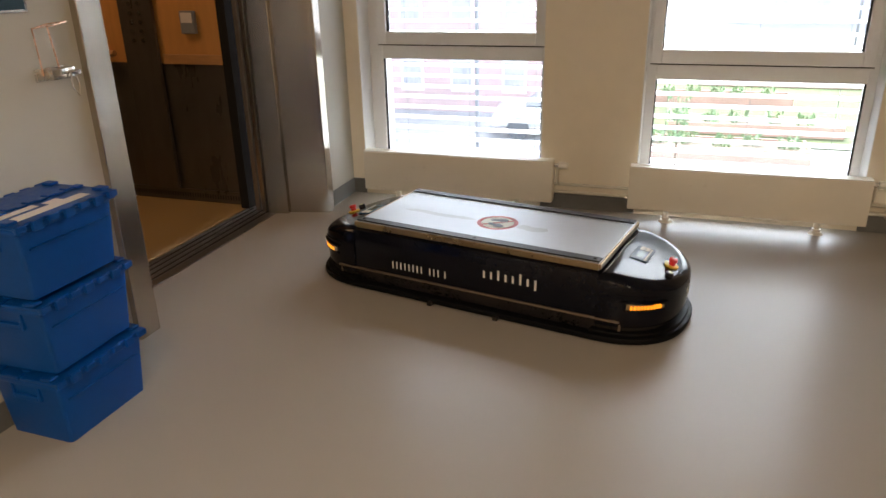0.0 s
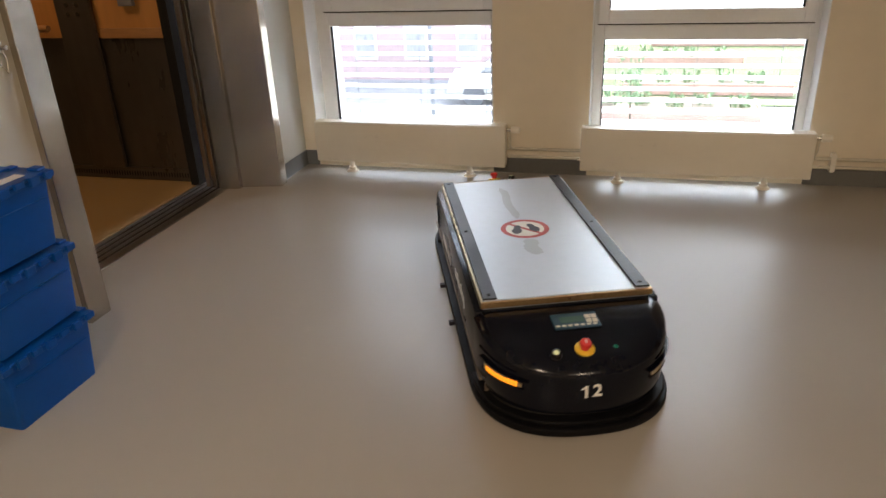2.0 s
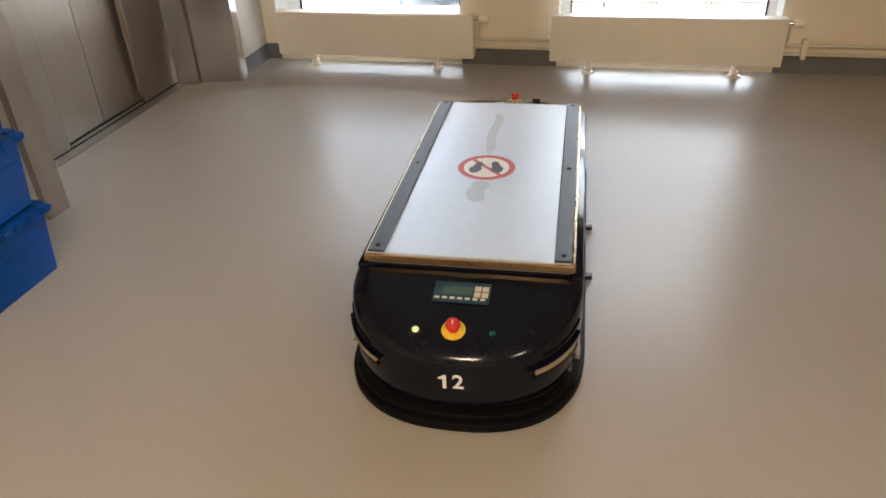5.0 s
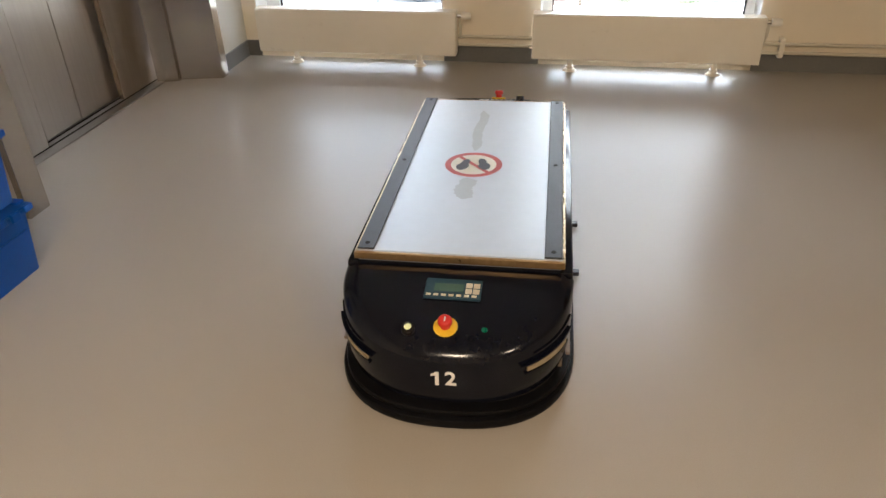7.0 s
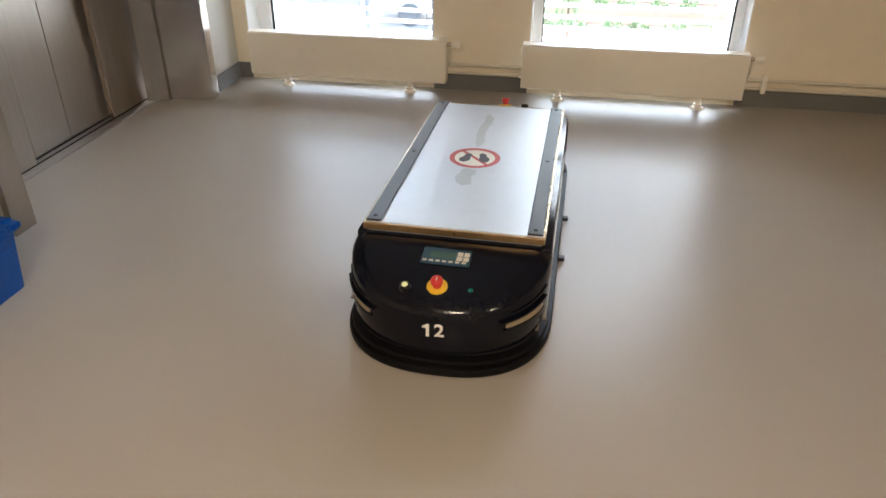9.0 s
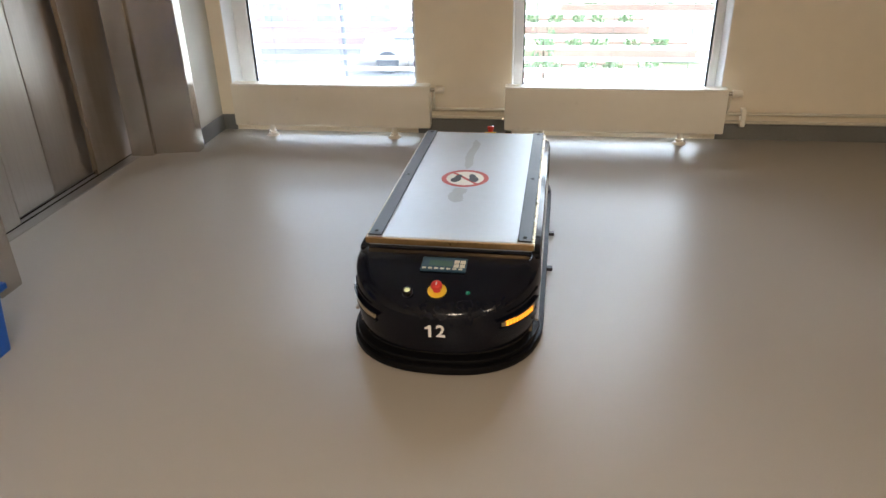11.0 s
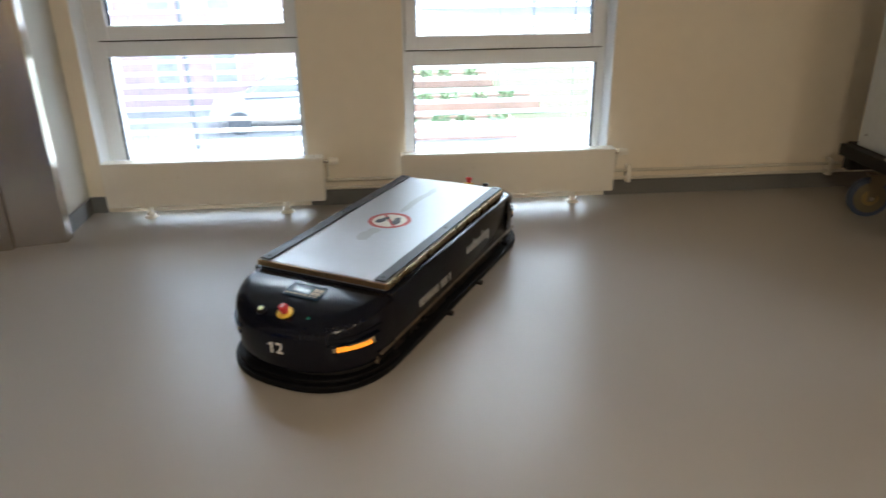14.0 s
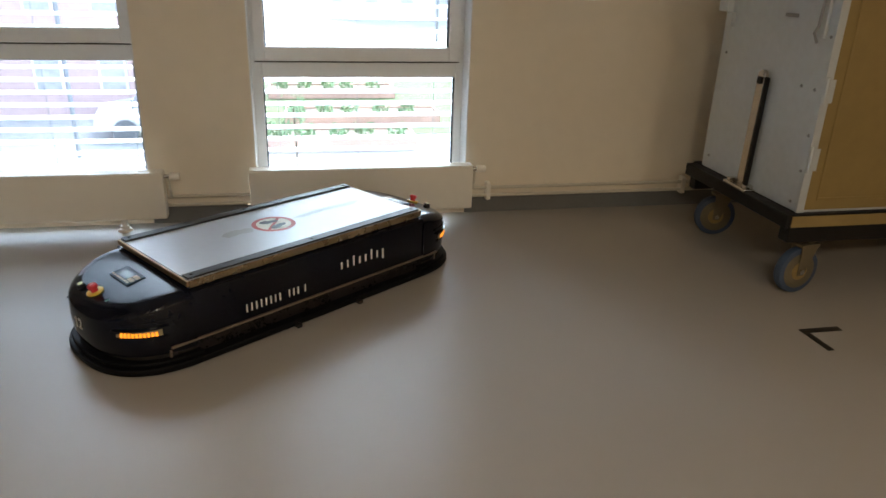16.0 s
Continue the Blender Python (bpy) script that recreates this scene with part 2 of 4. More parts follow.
def structure(name, bm, mat, label, category):
    return tagged(part(name, bm, mat), label, category, kind="structure")


# ---- room shell ----
WX, WY, HIGH = -2.15, 4.47, 2.75
OPEN_L, OPEN_R = (-2.055, -0.84), (-0.255, 0.985)
SILL, HEAD = 0.03, 2.35
floor = structure("floor", box(-2.55, 6.2, -4.2, WY, -0.25, 0.0), M_FLOOR,
                  "glossy grey-beige linoleum floor with soft reflections", "floor")
ceiling = structure("ceiling", box(-2.5, 6.2, -4.2, WY, HIGH, HIGH + 0.2), M_CEIL, "plain white ceiling", "ceiling")
wall_north = structure("wall_north", boxes(
    (-2.5, OPEN_L[0], WY, WY + 0.30, -0.25, HIGH), (OPEN_L[1], OPEN_R[0], WY, WY + 0.30, -0.25, HIGH), (OPEN_R[1], 6.2, WY, WY + 0.30, -0.25, HIGH),
    (*OPEN_L, WY, WY + 0.30, -0.25, SILL), (*OPEN_R, WY, WY + 0.30, -0.25, SILL),
    (*OPEN_L, WY, WY + 0.30, HEAD, HIGH), (*OPEN_R, WY, WY + 0.30, HEAD, HIGH)), M_WALL,
    "cream painted wall with two tall windows", "wall")
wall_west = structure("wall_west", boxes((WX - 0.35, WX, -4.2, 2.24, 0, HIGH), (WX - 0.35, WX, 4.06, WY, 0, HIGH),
                                         (WX - 0.35, WX, 2.24, 4.06, 2.32, HIGH)), M_WALL_L, "pale painted wall beside the lift, dimmed in its colour", "wall")
wall_south = structure("wall_south", box(-2.5, 6.2, -4.4, -4.2, 0, HIGH), M_WALL, "plain cream wall", "wall")
wall_east = structure("wall_east", box(6.2, 6.4, -4.4, WY + 0.3, 0, HIGH), M_WALL, "plain cream wall", "wall")
structure("baseboard", boxes((WX, OPEN_L[0], WY - 0.008, WY - 0.0005, 0, 0.10), (OPEN_L[1], OPEN_R[0], WY - 0.008, WY - 0.0005, 0, 0.10), (OPEN_R[1], 6.2, WY - 0.008, WY - 0.0005, 0, 0.10), (WX + 0.0005, WX + 0.008, 4.064, WY - 0.008, 0, 0.10),
                             (WX + 0.0005, WX + 0.008, -4.2, 2.21, 0, 0.10)), M_BASE, "dark grey coved vinyl skirting", "baseboard")


def ceiling_light(x, y, power):
    c = thing("ceiling_light", pose(x, y, HIGH), "square warm white ceiling light", "ceiling light", "ceiling lights")
    part("light_frame", boxes((-0.31, 0.31, -0.31, -0.29, -0.03, 0), (-0.31, 0.31, 0.29, 0.31, -0.03, 0), (-0.31, -0.29, -0.29, 0.29, -0.03, 0), (0.29, 0.31, -0.29, 0.29, -0.03, 0)), M_FRAME, c)
    part("diffuser", box(-0.29, 0.29, -0.29, 0.29, -0.012, -0.002), M_CEIL, c)
    area_lamp("ceiling_lamp", pose(x, y, HIGH - 0.016), 0.56, 0.56, power, (1.0, 0.76, 0.50))


ceiling_light(-0.3, -1.5, 10.2)
ceiling_light(2.2, -1.5, 6.8)

# ---- windows ----
def window(name, x0, x1, transom, gl, gr, sl, sr, label):
    """A lower fixed light and an upper opening sash, with the lower glass from gl to gr and the sash from sl to sr."""
    w = tagged(thing(name, pose(0, WY, 0), label, "window"), kind="structure")
    t0, t1 = transom, transom + 0.087
    part("window_frame", boxes((x0, gl, 0.17, 0.26, SILL, HEAD), (gr, x1, 0.17, 0.26, SILL, HEAD), (gl, gr, 0.17, 0.26, SILL, SILL + 0.035),
                               (gl, gr, 0.17, 0.26, t0, t1), (gl, gr, 0.17, 0.26, HEAD - 0.06, HEAD), bevel=0.004), M_FRAME, w)
    s0, s1, f, rail = t1 + 0.007, HEAD - 0.05, 0.062, 0.079
    part("sash", boxes((sl, sl + f, 0.145, 0.23, s0, s1), (sr - f, sr, 0.145, 0.23, s0, s1), (sl + f, sr - f, 0.146, 0.23, s0, s0 + rail),
                       (sl + f, sr - f, 0.146, 0.23, s1 - f, s1), bevel=0.005), M_FRAME, w, "opening sash with a raised white profile")
    gasket = boxes((gl, gl + 0.007, 0.185, 0.205, SILL + 0.035, t0), (gr - 0.007, gr, 0.185, 0.205, SILL + 0.035, t0), (sl, sr, 0.158, 0.1695, t1 + 0.0002, s0 - 0.0002),
                   (sl + f, sl + f + 0.006, 0.17, 0.205, s0 + rail, s1 - f), (sr - f - 0.006, sr - f, 0.17, 0.205, s0 + rail, s1 - f))
    part("gasket", gasket, M_DARK, w, "thin black glazing gasket")
    for a in ((gl, gr, SILL + 0.03, t0), (sl + f, sr - f, s0 + rail, s1 - f)):
        p = part("pane", box(a[0], a[1], 0.198, 0.204, a[2], a[3]), M_GLASS, w)
        p.visible_shadow = False
    part("window_sill", box(x0 + 0.006, x1 - 0.006, 0.002, 0.1695, SILL + 0.0005, SILL + 0.012, 0.004), M_FRAME, w)
    for a, b in ((x0 + 0.0003, x0 + 0.005), (x1 - 0.005, x1 - 0.0003)):
        part("reveal_lining", box(a, b, 0.003, 0.1695, SILL + 0.001, HEAD - 0.001), M_FRAME, w, "white painted reveal")
    return w


window("window_1", *OPEN_L, 0.889, -1.96, -0.8815, -1.985, -0.863, "white-framed window with a fixed lower pane and opening sash")
window("window_2", *OPEN_R, 0.7985, -0.193, 0.934, -0.2315, 0.9505, "white-framed window with a fixed lower pane and opening sash")


def blind(x0, x1, label):
    b = thing("venetian_blind", pose((x0 + x1) / 2, WY + 0.40, 0), label, "blind", "outside blinds of the windows")
    h = (x1 - x0) / 2
    slat = None
    for i in range(32):
        m = pose(0, 0, 0.03 + i * 0.0725, 6, 0, 0)
        if slat is None:
            bm = bmesh.new()
            prof = [(-0.040, -0.004), (-0.02, 0.003), (0.0, 0.005), (0.02, 0.003), (0.040, -0.004)]
            top = [[bm.verts.new((s * h, y, z)) for y, z in prof] for s in (-1, 1)]
            bot = [[bm.verts.new((s * h, y, z - 0.0015)) for y, z in prof] for s in (-1, 1)]
            for k in range(4):
                bm.faces.new((top[0][k], top[1][k], top[1][k + 1], top[0][k + 1]))
                bm.faces.new((bot[0][k + 1], bot[1][k + 1], bot[1][k], bot[0][k]))
            bm.faces.new((top[0][0], bot[0][0], bot[1][0], top[1][0])), bm.faces.new((top[1][4], bot[1][4], bot[0][4], top[0][4]))
            slat = part("slat", bm, M_SLAT, b, m=m, smooth=True)
        else:
            again(slat, b, m)
    for x in (-0.8 * h, 0.0, 0.8 * h):
        part("cord", box(x - 0.0015, x + 0.0015, -0.002, 0.002, 0.0, HEAD), M_FENCE, b)
    part("head_box", box(-h, h, -0.06, 0.06, HEAD - 0.05, HEAD + 0.1, 0.004), M_SLAT, b)
    for s in (-1, 1):
        part("guide_rail", box(s * (h + 0.012) - 0.010, s * (h + 0.012) + 0.010, -0.10, 0.02, 0.0, HEAD + 0.05), M_FRAME, b)
    return b


blind(-2.0, -0.85, "open white slatted blind hanging outside the window")
blind(-0.24, 0.97, "open white slatted blind hanging outside the window")


# ---- radiators and pipes ----
def radiator(x0, x1, label):
    r = thing("radiator", pose(x0, 4.32, 0), label, "radiator", "radiators below the windows")
    L = x1 - x0
    part("panel", box(0, L, 0, 0.085, 0.074, 0.330, 0.006, 3), M_RAD, r, smooth=True)
    part("grille", boxes((0.002, L - 0.002, 0.002, 0.083, 0.3305, 0.336), *[(0.02 + i * 0.05, 0.022 + i * 0.05, 0.012, 0.073, 0.336, 0.3385) for i in range(int(L / 0.05))]), M_RAD, r,
         "slotted top grille")
    for fx in (0.225, L - 0.235):
        leg = part("foot", moved(cyl(0.016, 0.004, 0.076, 14), pose(fx, 0.045, 0)), M_RAD, r, smooth=True)
        part("base_plate", moved(cyl(0.042, 0.0, 0.012, 20, 0.030), pose(fx, 0.045, 0)), M_RAD, leg, smooth=True)
        part("collar", moved(cyl(0.024, 0.018, 0.030, 16), pose(fx, 0.045, 0)), M_RAD, leg, smooth=True)
    part("valve", moved(cyl(0.012, 0, 0.05, 12), pose(L, 0.045, 0.305, 0, 90, 0)), M_CHROME, r, smooth=True)
    knob = part("thermostat_knob", moved(cyl(0.023, 0.03, 0.085, 16, 0.020, 0.004), pose(L, 0.045, 0.305, 0, 90, 0)), M_RAD, r, smooth=True)
    part("dial", moved(cyl(0.0215, 0.05, 0.056, 16), pose(L, 0.045, 0.305, 0, 90, 0)), M_FENCE, knob)
    part("riser", tube([(L + 0.02, 0.045, 0.30), (L + 0.02, 0.06, 0.22), (L + 0.02, 0.10, 0.17)], 0.009), M_PIPE, r, smooth=True)
    part("air_vent", moved(cyl(0.008, -0.018, 0, 10), pose(0, 0.045, 0.13, 0, 90, 0)), M_CHROME, r)
    return r


radiator(-2.0, -0.742, "low cream panel radiator on two short feet")
radiator(-0.286, 0.995, "low cream panel radiator on two short feet")
pipes = thing("heating_pipes", pose(0, 4.42, 0), "pair of painted heating pipes along the wall", "pipe")
for z in (0.168, 0.118):
    part("pipe", tube([(-2.0, 0.01, z), (6.1, 0.01, z)], 0.010, 10), M_PIPE, pipes, smooth=True)
for x in (1.12, 2.42, 3.7):
    bm = boxes((-0.012, 0.012, 0.0, 0.049, 0.09, 0.20), (-0.014, 0.014, -0.008, 0.0, 0.095, 0.195), bevel=0.003)
    part("pipe_bracket", bm, M_RAD, pipes, m=pose(x, 0, 0))

# ---- lift ----
lift_frame = tagged(thing("lift_doorway", pose(0, 0, 0), "brushed steel lift doorway with deep stepped reveal", "lift doorway"), kind="structure")
TOP = 2.2
part("jamb", boxes((-2.40, -2.12, 2.24, 2.36, 0, TOP + 0.12), (-2.50, -2.40, 2.24, 2.48, 0, TOP + 0.12), bevel=0.003), M_STEEL, lift_frame)
part("jamb", prism([(-2.115, 4.003), (-2.118, 4.0), (-2.36, 3.945), (-2.362, 3.915), (-2.365, 3.912), (-2.486, 3.885), (-2.486, 4.075), (-2.115, 4.075)], 0, TOP + 0.12), M_STEEL, lift_frame, "splayed steel reveal with one step")
part("lintel", boxes((-2.40, -2.12, 2.36, 4.005, TOP, TOP + 0.12)), M_STEEL, lift_frame)
# Near-black boxes fill the door pocket: its shade is put into their colour.
part("pocket_shade_fill", boxes((-2.70, -2.50, 1.9, 2.48, 0, 2.6), (-2.72, -2.66, 3.93, 4.6, 0, 2.6), (-2.72, -2.40, 2.48, 3.93, TOP + 0.001, 2.6)), M_DARK, lift_frame)
sill = part("threshold", boxes((-2.68, -2.44, 2.36, 4.0, -0.06, 0.003)), M_SILL, lift_frame, "grooved aluminium threshold")
# Dark strips on top of the threshold stand in for shade down in its grooves.
for gx in (-2.64, -2.60, -2.555, -2.51):
    part("groove_shade", box(gx - 0.006, gx + 0.006, 2.46, 3.95, 0.0032, 0.0045), M_DARK, sill)

cab = tagged(thing("lift_cab", pose(0, 0, 0), "lift cab with grey lower panels and orange upper panels", "lift"), kind="structure")
part("cab_floor", box(-4.3, -2.69, 2.40, 4.0, -0.06, 0.002), M_CABFLOOR, cab, "yellow-brown vinyl floor")
part("cab_ceiling", box(-4.3, -2.69, 2.40, 4.0, 2.3, 2.36), M_CEIL, cab)
part("side_wall", boxes((-4.3, -2.72, 4.0, 4.04, 0, 0.915)), M_CABGREY, cab, "dark grey lower wall panel")
part("upper_panel", boxes((-4.3, -2.72, 3.998, 4.04, 0.9155, 2.3)), M_CABWOOD, cab, "orange upper wall panel")
part("side_wall", boxes((-4.3, -2.69, 2.36, 2.40, 0, 2.3)), M_CABGREY, cab)
part("rear_wall", boxes((-4.34, -4.3, 2.36, 4.04, 0, 2.3)), M_CABGREY, cab)
part("wood_rail", box(-3.20, -2.74, 3.985, 3.997, 0.912, 0.972, 0.003), M_OAK, cab)
cop = part("operating_panel", box(-3.46, -3.21, 3.955, 3.984, 0.09, 2.1, 0.006), M_CABGREY, cab, "dark control column with buttons")
for i in range(8):
    for j in (0, 1):
        part("button", moved(cyl(0.014, 0, 0.006, 12), pose(-3.37 + j * 0.07, 3.955, 1.06 + i * 0.055, 90, 0, 0)), M_CHROME, cop)
part("handrail", tube([(-4.2, 3.93, 0.98), (-3.52, 3.93, 0.98)], 0.02, 10), M_OAK, cab, smooth=True)
for x in (-4.1, -3.6):
    part("rail_bracket", tube([(x, 3.93, 0.97), (x, 3.998, 0.95)], 0.008), M_CHROME, cab)
intercom = part("intercom_box", box(-3.015, -2.915, 3.965, 3.997, 1.10, 1.235, 0.004), M_FENCE, cab, "small grey card reader")
part("screen", box(-3.005, -2.925, 3.962, 3.9645, 1.165, 1.225), M_LABEL, intercom)
kick = part("kick_grille", box(-4.2, -2.74, 3.985, 3.999, 0.004, 0.085), M_CABGREY, cab, "slotted kick grille")
# Dark chips on the grille face paint the shade inside its openings.
slot_shade = None
for i in range(70):
    m = pose(-4.15 + i * 0.02, 3.985, 0.045)
    if slot_shade is None:
        slot_shade = part("slot_shade", box(-0.004, 0.004, -0.001, 0.0, -0.015, 0.015), M_DARK, kick, m=m)
    else:
        again(slot_shade, kick, m)
area_lamp("cab_lamp", pose(-3.6, 3.2, 2.28), 0.6, 0.6, 0.85, (1.0, 0.60, 0.27))


def door_panel(x, y0, y1, label):
    d = thing("lift_door", pose(x, 0, 0), label, "lift door", "telescopic lift door panels")
    part("leaf", box(-0.016, 0.016, y0, y1, 0.008, TOP, 0.004), M_DOOR, d)
    e, k = (y0, -1) if y0 > 3.2 else (y1, 1)
    part("edge_strip", box(-0.013, 0.013, e + k * 0.0002, e + k * 0.003, 0.008, TOP), M_DOOR if abs(e - 3.245) < 0.01 else M_STEEL, d)
    return d


DOOR_FAST_FAR = door_panel(-2.575, 3.2485, 3.60, "brushed steel sliding lift door panel")
DOOR_SLOW_FAR = door_panel(-2.52, 3.56, 3.95, "brushed steel sliding lift door panel")
DOOR_FAST_NEAR = door_panel(-2.575, 2.86, 3.2415, "brushed steel sliding lift door panel")
DOOR_SLOW_NEAR = door_panel(-2.52, 2.52, 2.895, "brushed steel sliding lift door panel")


# ---- transport vehicle: x ahead, y left ----
def outline(half_w, x_flat, x_end, power, n=28):
    """The end of the vehicle's plan, from its right side round the nose to its left side."""
    pts = []
    for i in range(n + 1):
        a = -math.pi / 2 + math.pi * i / n
        c, s = math.cos(a), math.sin(a)
        pts.append((x_flat + (x_end - x_flat) * abs(c) ** (2 / power), half_w * math.copysign(abs(s) ** (2 / power), s)))
    return pts


def full_outline(half_w, x_flat, x_end, power, n=28):
    e = outline(half_w, x_flat, x_end, power, n)
    return e + [(-x, -y) for x, y in e]


def hood_mesh():
    """The domed end cover: a sloping top that rolls over into an upright face."""
    b = bmesh.new()
    ring_out = outline(0.316, 0.57, 0.900, 2.4, 40)
    cx = 0.60
    rows = []

    def top_z(x):
        u = max(0.0, (x - 0.62) / 0.30)
        return 0.300 - 0.072 * u ** 1.5
    steps = [0.0, 0.3, 0.55, 0.72, 0.80, 0.84, 0.865, 0.90, 0.93, 0.955, 0.975, 0.99, 0.998]
    for s in steps:
        row = []
        for x, y in ring_out:
            px, py = max(cx, cx + (x - cx) * s), y * (s if s < 0.05 else s)
            roll = 0.034 * (1 - math.sqrt(max(0.0, 1 - max(0.0, (s - 0.83) / 0.17) ** 1.7)))
            row.append(b.verts.new((px, py, top_z(px) - roll)))
        rows.append(row)
    for z, k in ((0.188, 1.0), (0.175, 1.003), (0.150, 1.003), (0.115, 0.997), (0.095, 0.988), (0.074, 0.972)):
        rows.append([b.verts.new((max(cx, cx + (x - cx) * k), y * min(1.0, k), min(z, 0.999))) for x, y in ring_out])
    for r0, r1 in zip(rows, rows[1:]):
        for i in range(len(r0) - 1):
            b.faces.new((r0[i], r0[i + 1], r1[i + 1], r1[i]))
    b.faces.new(rows[-1])
    bmesh.ops.remove_doubles(b, verts=b.verts, dist=0.0006)
    bmesh.ops.recalc_face_normals(b, faces=b.faces)
    return b


def lettering(name, heights, pitch, bar, m, label):
    """A row of plain upright bars on the vehicle's side, one for each sign of the writing."""
    for i, (h, base) in enumerate(heights):
        part(name, box(0, bar, -0.0006, 0.0006, base, base + h), M_WHITE, AGV, label, m=m @ pose(i * pitch, 0, 0))


AGV = thing("transport_vehicle", pose(0, 0, 0), "low black automated transport vehicle with a scuffed steel deck", "robot vehicle")
shell = part("body", boxes((-0.605, 0.605, -0.312, 0.312, 0.106, 0.300), bevel=0.008), M_BLACK, AGV, "glossy black side shell", smooth=True)
part("chassis", boxes((-0.70, 0.70, -0.291, 0.291, 0.030, 0.1055), bevel=0.004), M_CHASSIS, AGV, "worn dark lower side panels")
for s in (-1, 1):
    part("trim_strip", box(-0.70, 0.70, s * 0.309 - 0.006, s * 0.309 + 0.006, 0.097, 0.106, 0.002), M_STRIP, AGV, "worn metal trim strip")
    for e in (-1, 1):
        part("panel_end", box(e * 0.697 - 0.003, e * 0.697 + 0.003, s * 0.2925 - 0.003, s * 0.2925 + 0.003, 0.045, 0.0965), M_STRIP, AGV)
part("bumper", prism(full_outline(0.332, 0.58, 0.921, 2.45), 0.006, 0.036, 0.008), M_RUBBER, AGV, "black rubber safety bumper skirt", smooth=True)
for turn in (0, 180):
    part("bumper_lip", moved(prism(outline(0.323, 0.58, 0.908, 2.45), 0.036, 0.056, 0.008), pose(0, 0, 0, 0, 0, turn)), M_RUBBER, AGV, smooth=True)
    part("nose_core", moved(prism(outline(0.296, 0.60, 0.872, 2.45), 0.0562, 0.101), pose(0, 0, 0, 0, 0, turn)), M_DARK, AGV, smooth=True)
    hood = part("hood", moved(hood_mesh(), pose(0, 0, 0, 0, 0, turn)), M_BLACK, AGV, "domed glossy black end cover", smooth=True)
    knob = part("emergency_stop", moved(cyl(0.031, 0, 0.006, 24, bevel=0.0015), pose(0, 0, 0)), M_YELLOW, AGV,
                "red mushroom emergency stop on a yellow disc", m=pose(0, 0, 0, 0, 0, turn) @ pose(0.824, -0.004, 0.2605, 0, 16, 0), smooth=True)
    part("stem", cyl(0.013, 0.006, 0.024, 16), M_RED, knob, smooth=True)
    part("button_cap", cyl(0.0195, 0.020, 0.036, 24, 0.0165, 0.004), M_RED, knob, smooth=True)
    part("arrow_mark", box(-0.007, 0.007, -0.002, 0.002, 0.0355, 0.0367), M_WHITE, knob)
    key = part("push_button", cyl(0.018, 0, 0.020, 20, 0.0165, 0.002), M_CHASSIS, AGV, "round lit push button", m=pose(0, 0, 0, 0, 0, turn) @ pose(0.836, -0.097, 0.2505, 0, 17, 0), smooth=True)
    part("lens", cyl(0.0095, 0.020, 0.0215, 18, 0.0085), M_BUTTON, key, smooth=True)
    part("indicator", moved(cyl(0.008, 0, 0.003, 14), pose(0, 0, 0)), M_GREEN, AGV, "small green indicator", m=pose(0, 0, 0, 0, 0, turn) @ pose(0.822, 0.094, 0.2575, 0, 15, 0))
    pan = part("control_panel", box(-0.038, 0.038, -0.075, 0.075, 0, 0.006, 0.002), M_PANEL, AGV, "blue-grey keypad with a small display",
               m=pose(0, 0, 0, 0, 0, turn) @ pose(0.700, 0.0, 0.2880, 0, 8, 0))
    part("display", box(-0.018, 0.012, -0.05, 0.028, 0.0061, 0.0066), M_LCD, pan)
    for i in range(2):
        for j in range(2):
            part("key", box(-0.022 + i * 0.022, -0.004 + i * 0.022, 0.033 + j * 0.020, 0.050 + j * 0.020, 0.0061, 0.0075), M_KEY, pan)
    for j in range(7):
        part("soft_key", box(0.022, 0.030, -0.069 + j * 0.020, -0.056 + j * 0.020, 0.0061, 0.007), M_KEY, pan)

# deck
deck = part("deck", box(-0.597, 0.597, -0.281, 0.281, 0.300, 0.3335, 0.003), M_DECK, AGV, "scuffed bare steel deck plate")
for s in (-1, 1):
    part("end_edge", box(s * 0.602 - 0.005, s * 0.602 + 0.005, -0.289, 0.289, 0.309, 0.332, 0.003), M_EDGE, deck, "brassy worn deck edge")
    part("side_edge", box(-0.5965, 0.5965, s * 0.2855 - 0.0045, s * 0.2855 + 0.0045, 0.303, 0.331, 0.003), M_SILVER, deck, "worn silver side edge")
    rail = part("rubber_rail", box(-0.596, 0.596, s * 0.257 - 0.024, s * 0.257 + 0.024, 0.334, 0.341, 0.0025), M_RAIL, deck, "black rubber strip bolted along the deck")
for s in (-1, 1):
    for x in (-0.57, 0.02, 0.57):
        part("bolt", moved(cyl(0.007, 0.341, 0.3425, 12), pose(x, s * 0.257, 0)), M_DARK, deck)


def disc(r0, r1, z, seg=48):
    b = bmesh.new()
    out = [[b.verts.new((r * math.cos(a), r * math.sin(a), z + dz)) for a in (2 * math.pi * k / seg for k in range(seg))] for r, dz in ((r0, 0), (r1, 0))]
    if r0 < 1e-6:
        b.free()
        b = bmesh.new()
        b.faces.new([b.verts.new((r1 * math.cos(2 * math.pi * k / seg), r1 * math.sin(2 * math.pi * k / seg), z)) for k in range(seg)])
        return b
    for k in range(seg):
        b.faces.new((out[0][k], out[1][k], out[1][(k + 1) % seg], out[0][(k + 1) % seg]))
    return b


def blob(length, width, waist):
    """A shoe sole's outline."""
    pts = []
    for k in range(28):
        a = 2 * math.pi * k / 28
        x = length / 2 * math.cos(a)
        w = width / 2 * (1 - waist * math.exp(-((x + 0.1 * length) / (0.16 * length)) ** 2)) * (1.12 if x > 0 else 0.9)
        pts.append((x, w * math.sin(a)))
    return pts


